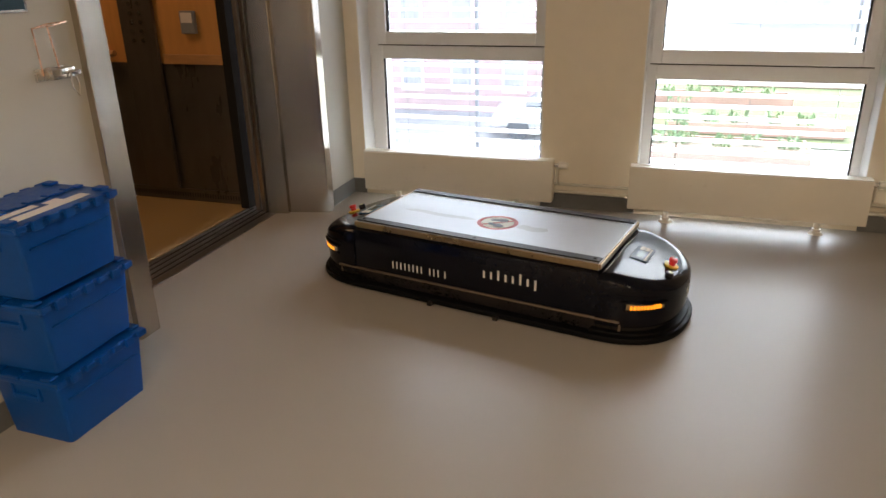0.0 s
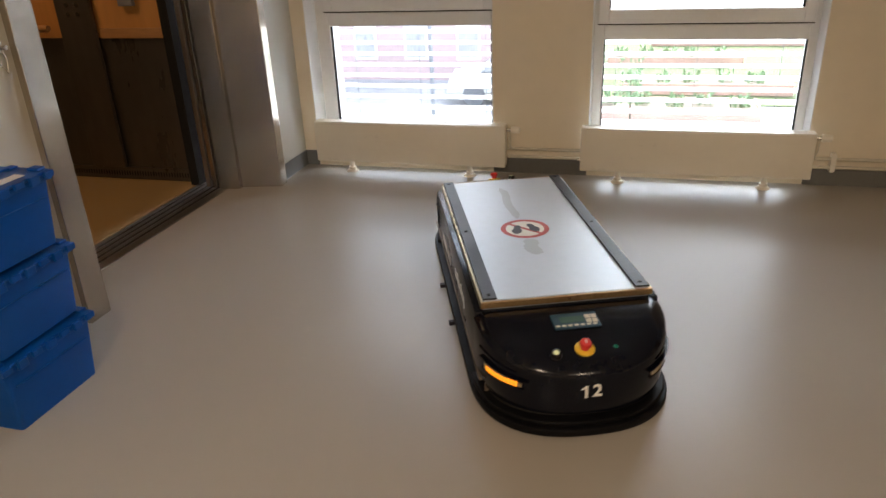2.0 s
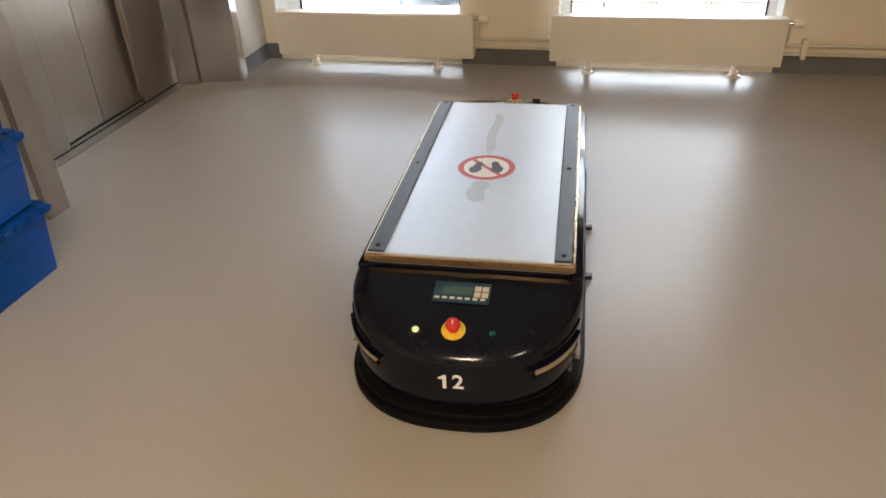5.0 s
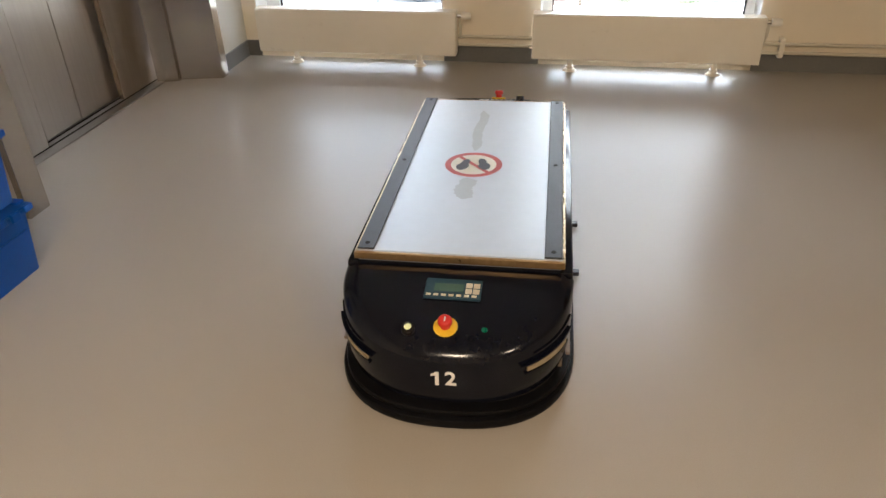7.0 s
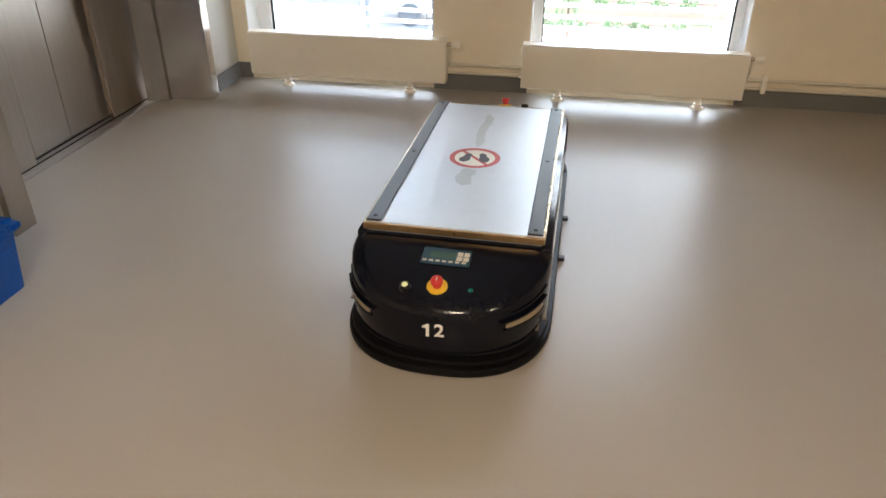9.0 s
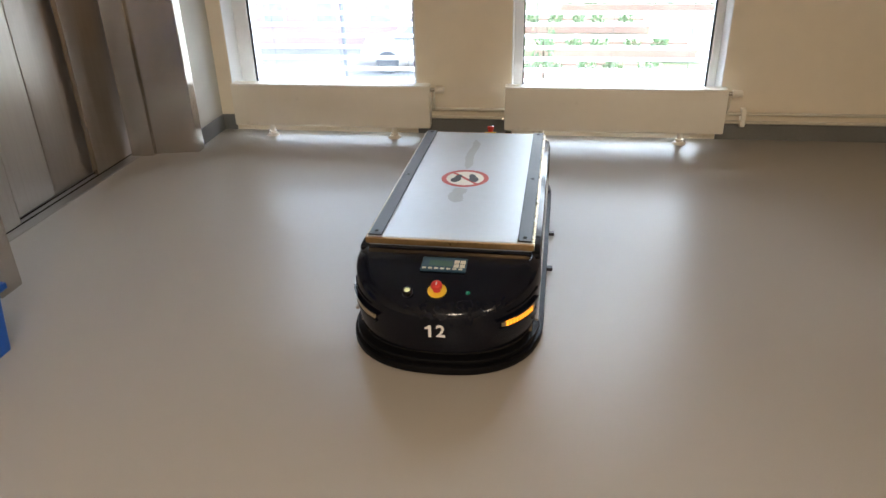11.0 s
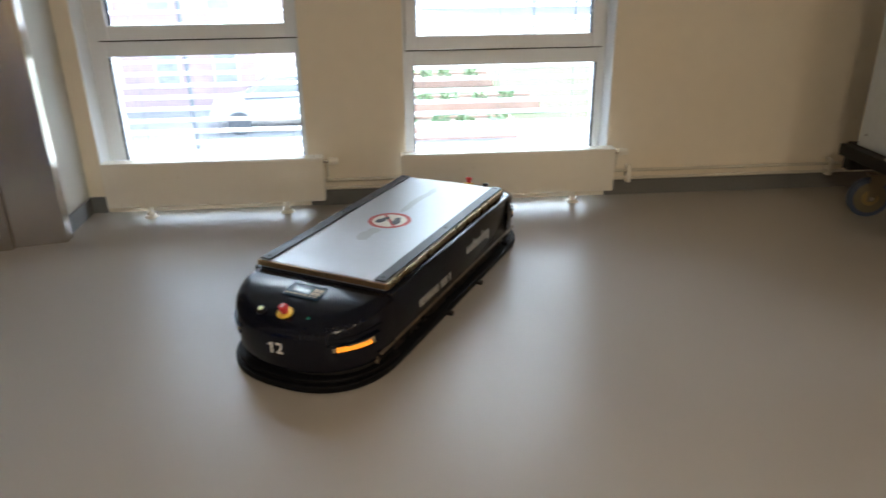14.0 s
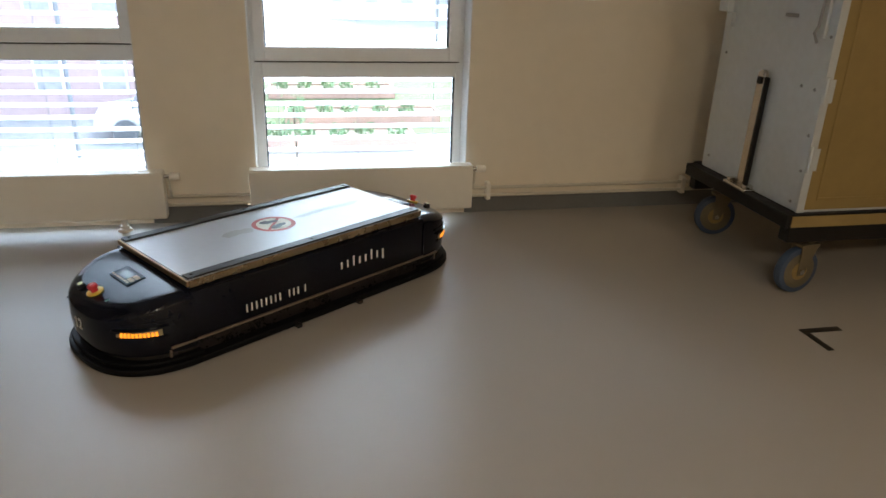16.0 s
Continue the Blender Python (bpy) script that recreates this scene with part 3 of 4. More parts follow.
sign = part("floor_sign", disc(0, 0.097, 0.3340), M_SIGNWHITE, deck, "round no-stepping sticker with a red ring", m=pose(0.022, -0.018, 0))
part("ring", disc(0.077, 0.097, 0.3344), M_SIGNRED, sign)
for x, y, a in ((0.004, -0.033, -14), (-0.004, 0.033, 14)):
    part("footprint", moved(prism(blob(0.088, 0.040, 0.25), 0.3346, 0.3350), pose(x, y, 0, 0, 0, a)), M_SIGNBLACK, sign)
part("slash", moved(boxes((-0.08, 0.08, -0.007, 0.007, 0.3342, 0.3345)), pose(0, 0, 0, 0, 0, 42)), M_SIGNRED, sign)
rs = random.Random(5)


def smear(x0, x1, y, w):
    b = bmesh.new()
    n = 26
    L = []
    for i in range(n + 1):
        x = x0 + (x1 - x0) * i / n
        e = min(1.0, math.sin(math.pi * i / n) * 2.5 + 0.15)
        c = y + 0.007 * math.sin(i * 0.33) + 0.004 * math.sin(i * 0.13)
        L.append((x, c - w * e * (0.9 + 0.3 * rs.random()), c + w * e * (0.9 + 0.3 * rs.random())))
    vs = [(b.verts.new((x, a, 0.3338)), b.verts.new((x, d, 0.3338))) for x, a, d in L]
    for p, q in zip(vs, vs[1:]):
        b.faces.new((p[0], q[0], q[1], p[1]))
    return b


part("smear", smear(0.125, 0.275, -0.030, 0.027), M_SMEAR, deck, "dull wiped smear")
part("smear", smear(-0.48, -0.09, -0.030, 0.017), M_SMEAR, deck, "dull wiped smear")

# writing on the sides as plain bars, the number on the nose
caps, short, one = [(0.034, 0)] * 8, [(0.034, 0)] * 3, [(0.034, 0)]
logo = [(0.034, 0), (0.034, 0), (0.046, 0), (0.034, 0), (0.034, 0), (0.050, 0), (0.034, 0), (0.048, -0.014)]
for turn in (0, 180):
    rot = pose(0, 0, 0, 0, 0, turn)
    for word, x in ((caps, -0.385), (short, -0.185), (one, -0.105)):
        lettering("letter_bar", word, 0.0222, 0.0065, rot @ pose(x, -0.3126, 0.140), "worn white bar of lettering")
    lettering("logo_bar", logo, 0.0345, 0.0095, rot @ pose(0.09, -0.3126, 0.183), "tall white bar of lettering")


def digits(size):
    """The stencilled number 12: a flagged one of its own and the font's two."""
    cu = bpy.data.curves.new("digits", "FONT")
    cu.body, cu.size, cu.extrude, cu.offset, cu.align_x, cu.align_y = "2", size, 0.0006, 0.0012, "CENTER", "CENTER"
    tmp = bpy.data.objects.new("digits", cu)
    scene.collection.objects.link(tmp)
    me = bpy.data.meshes.new_from_object(tmp.evaluated_get(bpy.context.evaluated_depsgraph_get()))
    bpy.data.objects.remove(tmp)
    b = bmesh.new()
    b.from_mesh(me)
    moved(b, pose(0.017, 0, 0))
    h = size * 0.36
    return join(b, prism([(-0.022, -h), (-0.0125, -h), (-0.0125, h), (-0.0205, h), (-0.0265, h * 0.72), (-0.033, h * 0.64), (-0.033, h * 0.36), (-0.022, h * 0.42)], -0.0006, 0.0006))


number = part("fleet_number", digits(0.060), M_WHITE, AGV, "white stencilled number 12", m=pose(0.9025, 0.0, 0.160, 90, 0, 90))
back_number = again(number, AGV, pose(-0.9025, 0.0, 0.160, 90, 0, -90))

# corner lamps: a clear curved lens with an amber strip that shows when it blinks


def along(a, off):
    """The hood's plan at an angle a (degrees) and the way outwards there."""
    c, s = math.cos(radians(a)), math.sin(radians(a))
    x, y = 0.57 + 0.331 * c ** 0.84, 0.317 * s ** 0.84
    n = Vector((c ** 1.15 / 0.333, s ** 1.15 / 0.323)).normalized()
    return x + off * n.x, y + off * n.y


def curved(a0, a1, z0, z1, inner, outer, n=8, rise=0.0, taper=0.0):
    """A bar that follows the hood's corner from angle a0 to a1, rising and growing thinner towards the nose."""
    ang = [a0 + (a1 - a0) * i / n for i in range(n + 1)]
    b = prism([along(a, inner) for a in ang] + [along(a, outer) for a in ang[::-1]], z0, z1)
    mid = (z0 + z1) / 2
    b.verts.ensure_lookup_table()
    order = list(range(n + 1)) + list(range(n, -1, -1))
    for k, v in enumerate(b.verts):
        u = order[k % (2 * n + 2)] / n
        v.co.z = mid + (v.co.z - mid) * (1 - taper * (1 - u)) + rise * u
    return b


LEDS = []
for sx in (1, -1):
    for sy in (1, -1):
        flip = Matrix.Diagonal((sx, sy, 1, 1))

        def side(b):
            moved(b, flip)
            bmesh.ops.recalc_face_normals(b, faces=b.faces)
            return b
        lamp = part("corner_lamp", side(curved(36, 67, 0.155, 0.180, -0.02, 0.006, taper=0.55, rise=0.006)), M_LENS, AGV, "long curved corner turn lamp", smooth=True)
        part("brow", side(curved(32, 71, 0.181, 0.188, -0.02, 0.011, taper=0.5, rise=0.009)), M_BLACK, lamp, smooth=True)
        for z, a0, out in ((0.204, 40, 0.004),):
            part("gill", side(curved(a0, 74, z, z + 0.008, -0.03, out, taper=0.8, rise=0.010)), M_BLACK, lamp, "moulded crease over the lamp", smooth=True)
        part("lower_lip", side(curved(35, 70, 0.150, 0.1565, -0.02, 0.006)), M_BLACK, lamp, smooth=True)
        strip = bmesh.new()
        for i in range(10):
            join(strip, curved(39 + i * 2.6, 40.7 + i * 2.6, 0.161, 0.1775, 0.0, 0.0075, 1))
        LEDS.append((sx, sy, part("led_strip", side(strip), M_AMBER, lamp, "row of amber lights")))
        part("end_plate", boxes((sx * 0.7015 - 0.0012, sx * 0.7015 + 0.0012, sy * 0.225 - 0.07, sy * 0.225 + 0.07, 0.054, 0.099)), M_STRIP, AGV, "worn plate at the end of the lower panel")
for s in (-1, 1):
    for x in (0.165, -0.167):
        part("floor_bracket", boxes((x - 0.012, x + 0.012, s * 0.335 - 0.02, s * 0.335 + 0.02, 0.006, 0.022), bevel=0.003), M_CHASSIS, AGV)
for sx in (-1, 1):
    for s in (-1, 1):
        part("wheel", moved(cyl(0.03, -0.02, 0.02, 18), pose(sx * 0.45, s * 0.2, 0.03, 90, 0, 0)), M_TYRE, AGV)


# ---- crates ----
def crate(label, m, tape=False):
    c = thing("storage_crate", m, label, "crate", "stacked blue crates")
    b = bmesh.new()
    H = 0.236
    lo = [(-0.128, -0.175), (0.128, -0.175), (0.128, 0.175), (-0.128, 0.175)]
    hi = [(-0.142, -0.193), (0.142, -0.193), (0.142, 0.193), (-0.142, 0.193)]
    vl, vh = [b.verts.new((x, y, 0)) for x, y in lo], [b.verts.new((x, y, H)) for x, y in hi]
    b.faces.new(vl[::-1]), b.faces.new(vh)
    for i in range(4):
        b.faces.new((vl[i], vl[(i + 1) % 4], vh[(i + 1) % 4], vh[i]))
    bmesh.ops.bevel(b, geom=[e for e in b.edges if abs(e.verts[0].co.z - e.verts[1].co.z) > 0.1], offset=0.014, segments=3, profile=0.5, affect="EDGES")
    part("tub", b, M_BLUE, c, smooth=True)
    part("rim", box(-0.150, 0.150, -0.203, 0.203, H - 0.018, H + 0.002, 0.004), M_BLUE, c, smooth=True)
    for s in (-1, 1):
        part("handle", boxes((-0.05, 0.05, s * 0.189 - 0.009, s * 0.189 + 0.009, H - 0.078, H - 0.058), (-0.062, -0.05, s * 0.187 - 0.011, s * 0.187 + 0.011, H - 0.078, H - 0.018),
                             (0.05, 0.062, s * 0.187 - 0.011, s * 0.187 + 0.011, H - 0.078, H - 0.018), bevel=0.003), M_BLUE, c, "moulded hand grip")
        flap = bmesh.new()
        box(min(s * 0.004, s * 0.150), max(s * 0.004, s * 0.150), -0.206, 0.206, H + 0.003, H + 0.013, 0.003, bm=flap)
        for i in range(5):
            y = -0.155 + i * 0.0775 + (0.0 if s > 0 else 0.03)
            box(min(s * -0.022, s * 0.01), max(s * -0.022, s * 0.01), y - 0.018, y + 0.018, H + 0.0135, H + 0.020, 0.003, bm=flap)
        for y in (-0.185, 0.185):
            box(s * 0.11 - 0.022, s * 0.11 + 0.022, y - 0.018, y + 0.018, H + 0.0132, H + 0.024, 0.004, bm=flap)
        lid = part("lid_flap", flap, M_BLUE, c, "hinged lid flap with interlocking teeth")
        for i in range(7):
            y = -0.185 + i * 0.0617
            part("hinge_knuckle", box(s * 0.1555 - 0.007, s * 0.1555 + 0.007, y - 0.021, y + 0.017, H - 0.008 - 0.010 * (i % 2), H + 0.014, 0.003), M_BLUE, lid)
        part("rib", boxes((s * 0.1425 - 0.003, s * 0.1425 + 0.003, -0.16, 0.16, H - 0.075, H - 0.07)), M_BLUE, c)
    if tape:
        z0, z1 = H + 0.0136, H + 0.0148
        part("paper_label", boxes((0.075, 0.118, -0.17, 0.13, z0, z1), (0.025, 0.055, -0.17, -0.02, z0, z1), (0.040, 0.075, 0.005, 0.06, z0, z1)), M_LABEL, c, "torn white paper label")
    return c


crate("bottom blue plastic crate of a stack on the floor", pose(-1.983, 1.757, 0.0, 0, 0, -1.0))
crate("middle blue plastic crate with attached lid", pose(-1.985, 1.757, 0.265, 0, 0, 1.0))
crate("top blue plastic crate with a torn paper label", pose(-1.983, 1.748, 0.532, 0, 0, -0.5), True)

# ---- wall fittings beside the lift ----
holder = thing("bottle_holder", pose(WX, 2.09, 1.138), "wire bottle holder with a chrome clamp on the wall", "bottle holder")
part("back_plate", box(0.0, 0.006, -0.065, 0.065, -0.022, 0.022, 0.002), M_CHROME, holder)
part("clamp", box(0.006, 0.045, -0.03, 0.075, -0.020, 0.018, 0.006), M_CHROME, holder, smooth=True)
part("wire_loop", tube([(0.03, -0.055, 0.0), (0.03, -0.062, 0.155), (0.06, 0.0, 0.162), (0.03, 0.088, 0.168), (0.012, 0.02, 0.165), (0.03, -0.062, 0.155)], 0.0028), M_COPPER, holder, smooth=True)
part("wire_stay", tube([(0.03, 0.02, 0.0), (0.022, 0.01, 0.163)], 0.0028), M_COPPER, holder, smooth=True)
part("clip", tube([(0.05, 0.045, 0.0), (0.055, 0.035, -0.05), (0.055, 0.06, -0.085), (0.052, 0.07, -0.04), (0.05, 0.06, 0.0)], 0.0028), M_CHROME, holder, smooth=True)
part("thumb_screw", moved(cyl(0.008, 0, 0.03, 10), pose(0.045, 0.06, 0.0, 0, 90, 0)), M_CHROME, holder)
picture = thing("wall_notice", pose(WX, 1.87, 1.497), "framed blue notice on the wall", "notice")
part("notice_frame", box(0.0, 0.014, -0.21, 0.175, -0.15, 0.15, 0.003), M_CHROME, picture)
part("sheet", box(0.0141, 0.0155, -0.20, 0.165, -0.14, 0.14), M_PANEL, picture)

# ---- cart ----
CART = thing("transport_cart", pose(2.135, 3.04, 0, 0, 0, 0.0), "tall pale sheet-metal cart standing by the wall on castors", "cart")
body = part("body", boxes((0.07, 1.60, 0.025, 0.86, 0.431, 1.72), bevel=0.004), M_GALV, CART, "pale grey sheet-metal box")
# This side faces away from the windows: its shade is in the panel colour.
part("side_panel", boxes((0.10, 1.58, 0.0195, 0.0245, 0.445, 1.70), bevel=0.002), M_CARTSIDE, CART, "cream side panel with warm shade in its colour")
for a in ((0.15, 1.54, 0.0145, 0.019, 0.490, 0.503), (0.15, 0.162, 0.0145, 0.019, 0.503, 1.62)):
    part("pressed_rib", box(*a, 0.002), M_CARTSIDE, CART)
part("corner_trim", box(0.062, 0.10, 0.017, 0.0245, 0.432, 1.71, 0.002), M_GALV, CART)
part("platform", boxes((0.006, 0.069, -0.005, 0.91, 0.365, 0.43), (0.069, 1.66, 0.0, 0.945, 0.372, 0.43), bevel=0.006), M_BLACKMETAL, CART, "black platform frame")
part("frame_rail", boxes((0.03, 1.62, -0.012, -0.0055, 0.372, 0.425), bevel=0.002), M_CARTSIDE, CART, "cream lower rail with warm shade in its colour")
part("cross_member", boxes((0.05, 1.60, 0.02, 0.09, 0.285, 0.364), (0.05, 1.60, 0.86, 0.92, 0.285, 0.364), bevel=0.004), M_BLACKMETAL, CART)
bar = part("lever", boxes((-0.011, 0.011, -0.030, 0.030, 0.0, 0.555), bevel=0.006), M_STEEL, CART, "steel lever bar", m=pose(0.052, 0.445, 0.432, 1.5, 0, 0))
part("lever_edge", boxes((-0.012, 0.012, -0.042, -0.0305, 0.0, 0.55), bevel=0.002), M_BLACKMETAL, bar)
part("lever_head", moved(cyl(0.030, -0.011, 0.011, 24, bevel=0.003), pose(0, 0, 0.552, 0, 90, 0)), M_STEEL, bar, smooth=True)
part("pivot", moved(cyl(0.016, -0.02, 0.02, 14), pose(0, 0.0, 0.53, 0, 90, 0)), M_BLACKMETAL, bar)
part("foot_bracket", boxes((-0.045, 0.018, -0.10, 0.09, -0.001, 0.012), (-0.035, 0.01, -0.09, -0.06, 0.012, 0.03), (-0.035, 0.01, 0.045, 0.075, 0.012, 0.03), bevel=0.003), M_CHROME, bar)
latch = part("latch", boxes((0.052, 0.0695, 0.075, 0.135, 1.19, 1.60), bevel=0.004), M_GALV, CART, "pressed metal latch plate")
part("latch_hook", tube([(0.045, 0.10, 1.40), (0.042, 0.105, 1.24), (0.035, 0.115, 1.21), (0.045, 0.10, 1.17)], 0.006), M_FENCE, latch, smooth=True)
part("handle", boxes((0.045, 0.0695, 0.28, 0.345, 1.262, 1.278), bevel=0.003), M_FENCE, CART)
part("hinge_block", boxes((0.03, 0.0695, 0.80, 0.875, 1.25, 1.36), (0.045, 0.0695, 0.765, 0.80, 1.18, 1.25), bevel=0.004), M_GALV, CART)
for y, z in ((0.08, 0.47), (0.08, 0.976), (0.80, 0.50), (0.80, 1.05), (0.17, 0.98), (0.055, 0.62), (0.055, 0.78), (0.05, 1.20)):
    part("rivet", moved(cyl(0.008, 0.0, 0.006, 10, 0.004), pose(0.0695, y, z, 0, -90, 0)), M_FENCE, CART)


for z in (0.62, 0.92):
    hinge = part("hinge", moved(cyl(0.009, z, z + 0.12, 12, bevel=0.002), pose(0.072, 0.012, 0)), M_GALV, CART, "pale barrel hinge at the corner", smooth=True)
    part("hinge_leaf", box(0.078, 0.112, 0.0125, 0.0168, z + 0.01, z + 0.11, 0.001), M_GALV, hinge)


def castor(x, y, turn):
    c = part("castor", boxes((-0.06, 0.06, -0.05, 0.05, 0.272, 0.284), (-0.02, 0.02, -0.02, 0.02, 0.252, 0.272), bevel=0.003), M_WHEEL, CART, "swivel castor", m=pose(x, y, 0, 0, 0, turn))
    fork = bmesh.new()
    for s in (-1, 1):
        join(fork, moved(prism([(-0.02, 0.125), (-0.018, -0.02), (0.018, -0.02), (0.075, 0.125)], -0.002, 0.002), pose(-0.045, s * 0.033, 0.115, 90, 0, 0)))
    box(-0.07, 0.035, -0.036, 0.036, 0.238, 0.252, bm=fork)
    part("fork", fork, M_WHEEL, c)
    part("tyre", moved(cyl(0.115, -0.022, 0.022, 36, bevel=0.009), pose(-0.045, 0, 0.115, 90, 0, 0)), M_TYREBLUE, c, smooth=True)
    part("hub", moved(cyl(0.090, -0.0245, 0.0245, 28, bevel=0.006), pose(-0.045, 0, 0.115, 90, 0, 0)), M_WHEEL, c, smooth=True)
    part("hub_ring", moved(cyl(0.045, -0.028, 0.028, 24, bevel=0.003), pose(-0.045, 0, 0.115, 90, 0, 0)), M_CARTSIDE, c, smooth=True)
    part("axle", moved(cyl(0.013, -0.044, 0.044, 12), pose(-0.045, 0, 0.115, 90, 0, 0)), M_CHROME, c)
    return c


castor(0.235, 0.10, 8)
castor(0.27, 0.88, -12)
castor(1.45, 0.10, 10)
castor(1.45, 0.86, 10)

# ---- floor mark ----
mark = thing("floor_arrow", pose(2.114, 2.745, 0), "black tape arrow stuck on the floor", "floor mark")
part("stroke", moved(boxes((-0.01, 0.18, -0.019, 0.019, 0.0004, 0.0012)), pose(0, 0, 0, 0, 0, 0)), M_TAPE, mark)
part("stroke", moved(boxes((-0.01, 0.17, -0.016, 0.016, 0.0013, 0.0020)), pose(0, 0, 0, 0, 0, -88)), M_TAPE, mark)

# ---- outside ----
G = -3.2
tagged(part("ground", boxes((-400, 400, WY + 0.3, 900, G - 0.5, G)), M_GROUND), "pale paved yard below the windows", "ground", kind="structure")
tagged(part("lawn", boxes((-2.5, 12, 20.4, 34, G + 0.004, G + 0.03)), M_GRASS), "strip of bright grass", "lawn", kind="structure")


def leaf_mesh(n, rx, ry, rz, size, seed):
    rng = random.Random(seed)
    vs, fs = [], []
    for i in range(n):
        c = Vector((rng.uniform(-rx, rx), rng.uniform(-ry, ry), rz * (0.15 + 0.85 * rng.random() ** 1.5)))
        r = Euler((rng.uniform(0, 3), rng.uniform(0, 3), rng.uniform(0, 6))).to_matrix()
        k = size * rng.uniform(0.6, 1.4)
        q = [c + r @ Vector(p) for p in ((-k, 0, 0), (0, -k * 0.45, k * 0.1), (k, 0, 0), (0, k * 0.45, k * 0.1))]
        fs.append(tuple(range(len(vs), len(vs) + 4)))
        vs += q
    me = bpy.data.meshes.new("leaves")
    me.from_pydata(vs, [], fs)
    me.materials.append(M_LEAF)
    return me


def planter(x, y, w, d, h, seed, label):
    p = thing("planter", pose(x, y, G), label, "planter", "raised garden beds")
    part("box_wall", boxes((0, w, 0, 0.05, 0, h), (0, w, d - 0.05, d, 0, h), (0, 0.05, 0.05, d - 0.05, 0, h), (w - 0.05, w, 0.05, d - 0.05, 0, h)), M_CORTEN, p)
    part("soil", box(0.05, w - 0.05, 0.05, d - 0.05, 0.0, h - 0.06), M_SOIL, p)
    rng = random.Random(seed)
    for i in range(int(w / 0.8)):
        q = new("plant", leaf_mesh(60, 0.24, 0.28, 0.28, 0.08, seed * 31 + i))
        q.parent = p
        q.matrix_basis = pose(0.4 + i * 0.8 + rng.uniform(-0.1, 0.1), d / 2 + rng.uniform(-0.2, 0.2), h - 0.06)
    return p


for i, (x, y, w) in enumerate(((-1.0, 18.6, 4.0), (-0.4, 21.6, 4.6), (-1.0, 26.0, 4.4), (0.5, 30.5, 6.5), (-0.5, 36.0, 7.5))):
    planter(x, y, w, 1.3, 0.34, i + 3, "rust-coloured raised bed with leafy green plants")


# Facade and pane colours carry the haze over the yard.
def far_building(x, y, w, d, h, turn, mat, cols, rows_n, label):
    b = thing("far_building", pose(x, y, G, 0, 0, turn), label, "building")
    part("wall", box(0, w, 0, d, 0, h), mat, b)
    part("roof", box(-0.2, w + 0.2, -0.2, d + 0.2, h, h + 0.3), M_FENCE, b)
    cw, rh = w / cols, h / rows_n
    for i in range(cols):
        for j in range(rows_n):
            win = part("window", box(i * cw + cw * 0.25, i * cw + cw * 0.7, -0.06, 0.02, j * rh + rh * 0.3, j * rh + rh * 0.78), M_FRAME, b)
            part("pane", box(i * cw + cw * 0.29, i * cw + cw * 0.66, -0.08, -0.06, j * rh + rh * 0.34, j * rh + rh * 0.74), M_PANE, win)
    return b


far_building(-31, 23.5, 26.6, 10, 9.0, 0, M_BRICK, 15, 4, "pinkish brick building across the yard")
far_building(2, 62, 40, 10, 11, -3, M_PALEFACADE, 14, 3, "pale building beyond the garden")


def car(x, y, turn, label):
    c = thing("parked_car", pose(x, y, G, 0, 0, turn), label, "car", "cars in the yard")
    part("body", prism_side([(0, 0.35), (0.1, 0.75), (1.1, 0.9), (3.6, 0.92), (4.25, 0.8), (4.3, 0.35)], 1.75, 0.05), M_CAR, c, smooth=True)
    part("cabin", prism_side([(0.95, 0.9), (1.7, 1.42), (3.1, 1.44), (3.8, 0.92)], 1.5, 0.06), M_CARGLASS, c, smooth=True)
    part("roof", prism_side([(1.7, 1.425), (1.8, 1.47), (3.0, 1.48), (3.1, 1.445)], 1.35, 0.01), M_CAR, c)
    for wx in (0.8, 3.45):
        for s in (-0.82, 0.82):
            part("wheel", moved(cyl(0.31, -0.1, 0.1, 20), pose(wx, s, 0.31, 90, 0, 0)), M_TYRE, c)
    return c


def prism_side(pts, width, bevel):
    b = prism([(x, z) for x, z in pts], -width / 2, width / 2)
    moved(b, pose(0, 0, 0, 90, 0, 0))
    bmesh.ops.bevel(b, geom=b.edges[:], offset=bevel, segments=2, profile=0.5, affect="EDGES")
    return b


car(-5.3, 20.6, 8, "silver car parked in the yard")
for x, y in ((-5.2, 18.5), (-9.3, 19.0), (6.2, 33.0), (8.2, 33.5), (10.0, 34.0)):
    post = thing("lamp_post", pose(x, y, G), "slim grey post in the yard", "post", "posts in the yard")
    part("shaft", cyl(0.05, 0, 4.2, 10), M_FENCE, post)
tree = thing("young_tree", pose(-0.1, 15.6, G), "slender young tree with light leaves", "tree")
part("trunk", tube([(0, 0, 0), (0.03, 0.02, 0.8), (0.0, 0.0, 1.7)], 0.02), M_BARK, tree)
crown = new("crown", leaf_mesh(220, 0.22, 0.22, 1.1, 0.05, 77))
crown.parent, crown.matrix_basis = tree, pose(0, 0, 1.0)


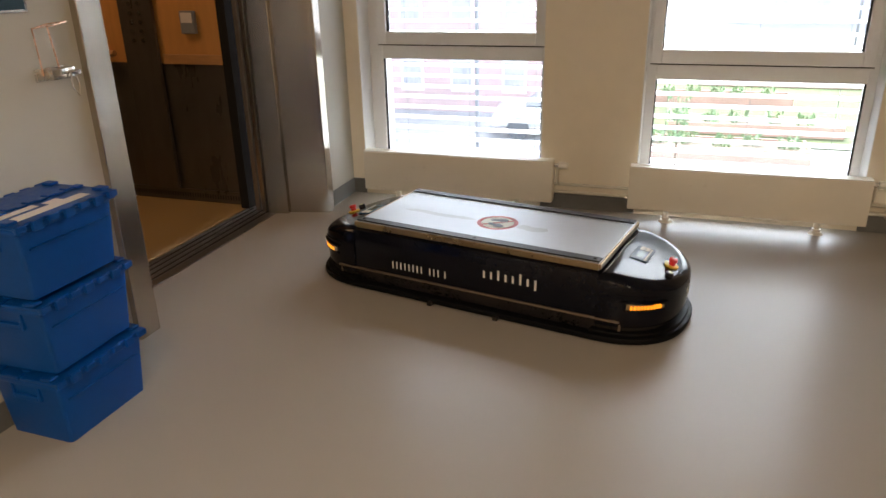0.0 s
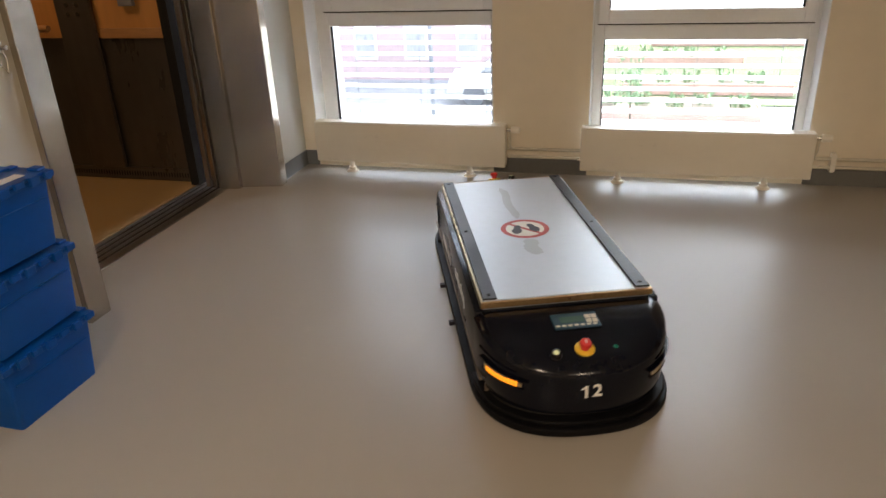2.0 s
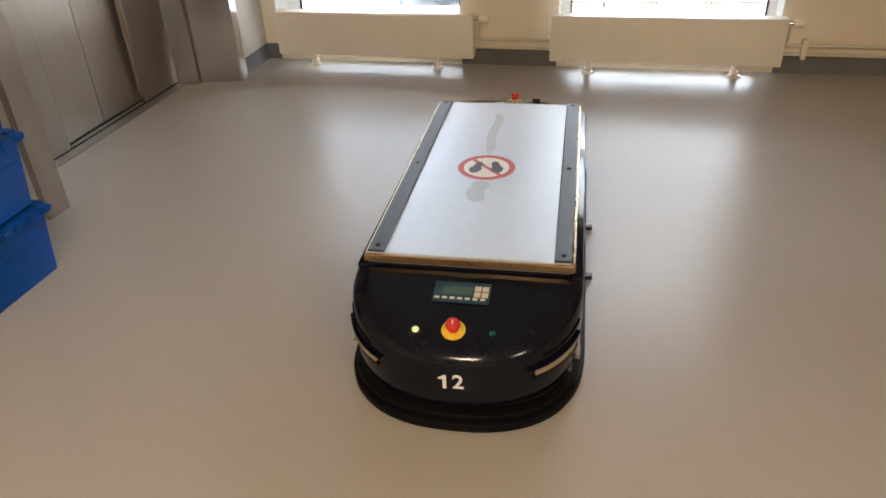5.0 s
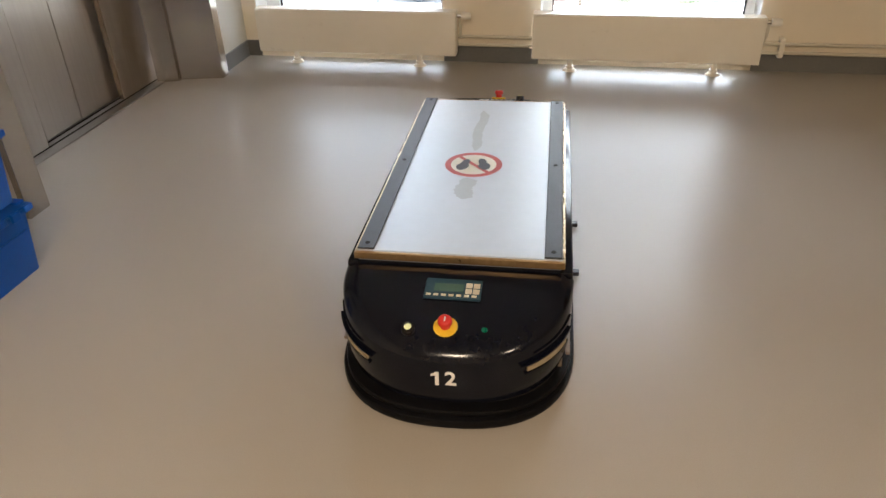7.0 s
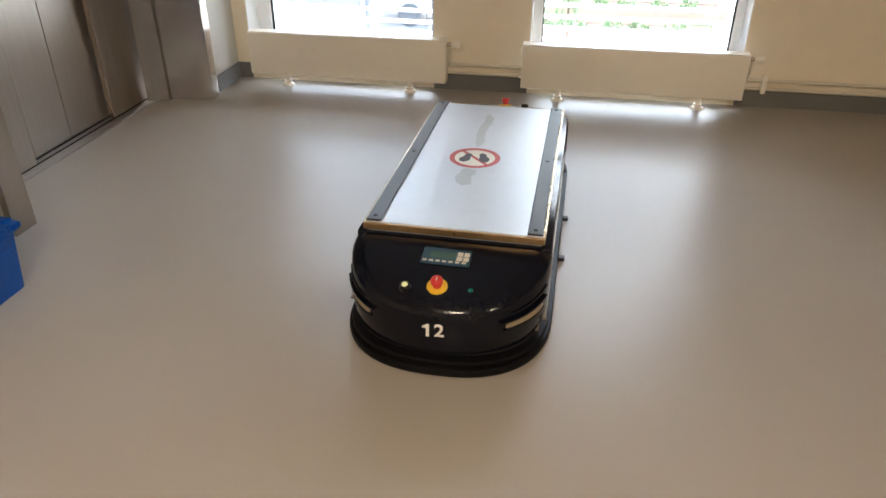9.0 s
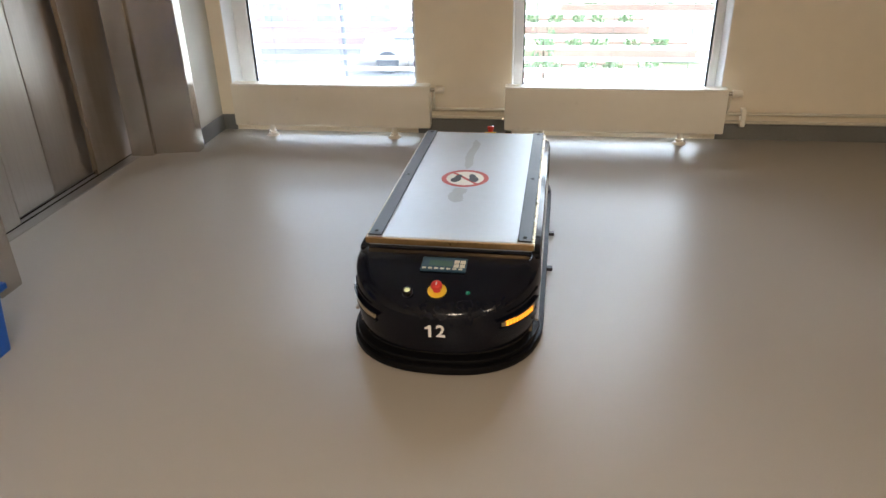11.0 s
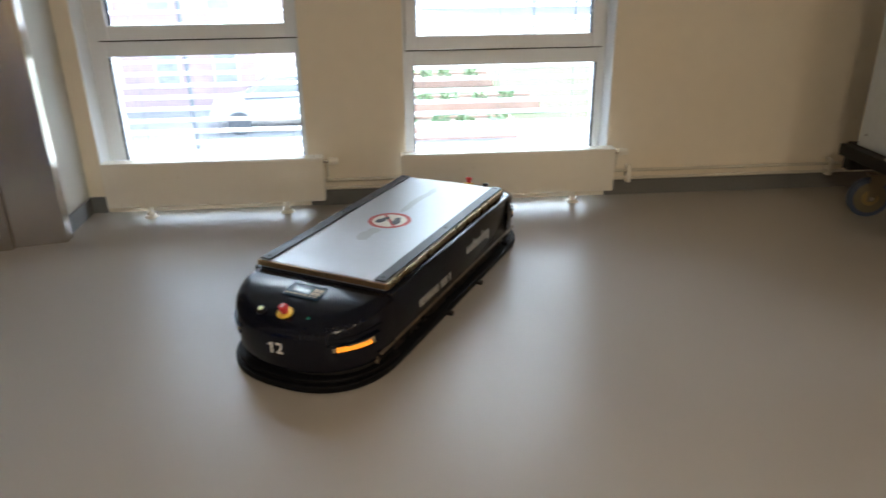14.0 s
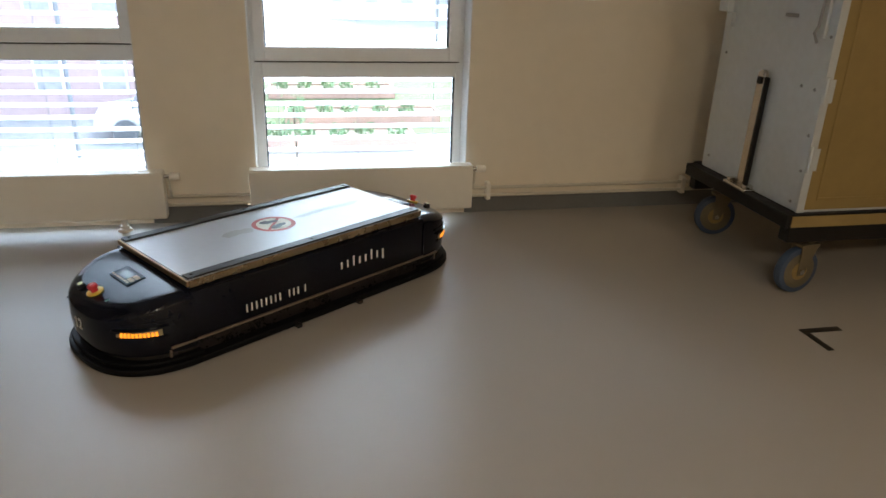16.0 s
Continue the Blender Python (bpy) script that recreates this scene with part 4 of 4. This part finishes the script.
# ---- what moves ----
DRIVE = [
    (0.0, -0.815, 3.192, -11.0),
    (0.5, -0.671, 3.113, -25.5),
    (1.0, -0.531, 3.048, -40.7),
    (1.5, -0.434, 2.912, -54.3),
    (2.0, -0.374, 2.778, -69.3),
    (2.5, -0.349, 2.600, -81.3),
    (3.0, -0.324, 2.406, -85.1),
    (3.5, -0.305, 2.299, -87.3),
    (4.0, -0.313, 2.289, -87.9),
    (4.5, -0.309, 2.296, -87.7),
    (7.0, -0.314, 2.294, -87.7),
    (7.5, -0.320, 2.284, -87.6),
    (8.0, -0.316, 2.316, -88.3),
    (8.5, -0.326, 2.427, -89.6),
    (9.0, -0.315, 2.611, -91.0),
    (11.5, -0.346, 2.891, -91.4),
    (12.0, -0.335, 2.976, -93.2),
    (12.5, -0.325, 3.046, -97.4),
    (13.0, -0.338, 3.118, -104.7),
    (13.5, -0.333, 3.186, -111.5),
    (14.0, -0.336, 3.261, -119.4),
    (14.5, -0.285, 3.308, -124.8),
    (15.0, -0.235, 3.344, -131.0),
    (15.5, -0.175, 3.405, -137.9),
    (16.0, -0.103, 3.449, -144.6),
]
# seconds and opening of each leading door panel, in metres
DOORS = [(0.0, 0.655), (2.4, 0.655), (2.8, 0.61), (3.1, 0.54), (3.5, 0.36), (4.0, 0.175), (4.3, 0.06), (4.5, 0.016), (4.7, 0.0), (5.2, 0.0), (16.0, 0.0)]
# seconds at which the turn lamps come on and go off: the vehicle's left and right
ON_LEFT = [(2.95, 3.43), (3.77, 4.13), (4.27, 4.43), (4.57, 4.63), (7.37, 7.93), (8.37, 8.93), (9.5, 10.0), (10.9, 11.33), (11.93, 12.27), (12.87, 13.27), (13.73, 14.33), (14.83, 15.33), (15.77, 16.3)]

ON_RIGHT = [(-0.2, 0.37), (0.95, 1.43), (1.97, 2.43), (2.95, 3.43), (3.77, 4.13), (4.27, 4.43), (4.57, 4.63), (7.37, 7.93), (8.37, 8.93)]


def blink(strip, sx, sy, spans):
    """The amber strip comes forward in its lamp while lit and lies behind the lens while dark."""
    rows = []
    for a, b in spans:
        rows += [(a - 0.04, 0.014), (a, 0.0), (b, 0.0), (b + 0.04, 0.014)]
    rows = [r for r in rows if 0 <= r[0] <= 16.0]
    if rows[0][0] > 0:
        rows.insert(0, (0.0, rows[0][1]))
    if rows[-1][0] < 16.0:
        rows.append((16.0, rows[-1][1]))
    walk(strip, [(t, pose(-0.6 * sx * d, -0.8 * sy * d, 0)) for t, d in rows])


def motions():
    walk(AGV, [(t, pose(x, y, 0, 0, 0, a)) for t, x, y, a in DRIVE])
    for ob, x, k in ((DOOR_FAST_FAR, -2.575, 1.0), (DOOR_SLOW_FAR, -2.52, 0.5), (DOOR_FAST_NEAR, -2.575, -1.0), (DOOR_SLOW_NEAR, -2.52, -0.5)):
        walk(ob, [(t, pose(x, d * k, 0)) for t, d in DOORS])
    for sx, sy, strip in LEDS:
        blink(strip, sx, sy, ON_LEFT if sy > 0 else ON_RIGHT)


motions()
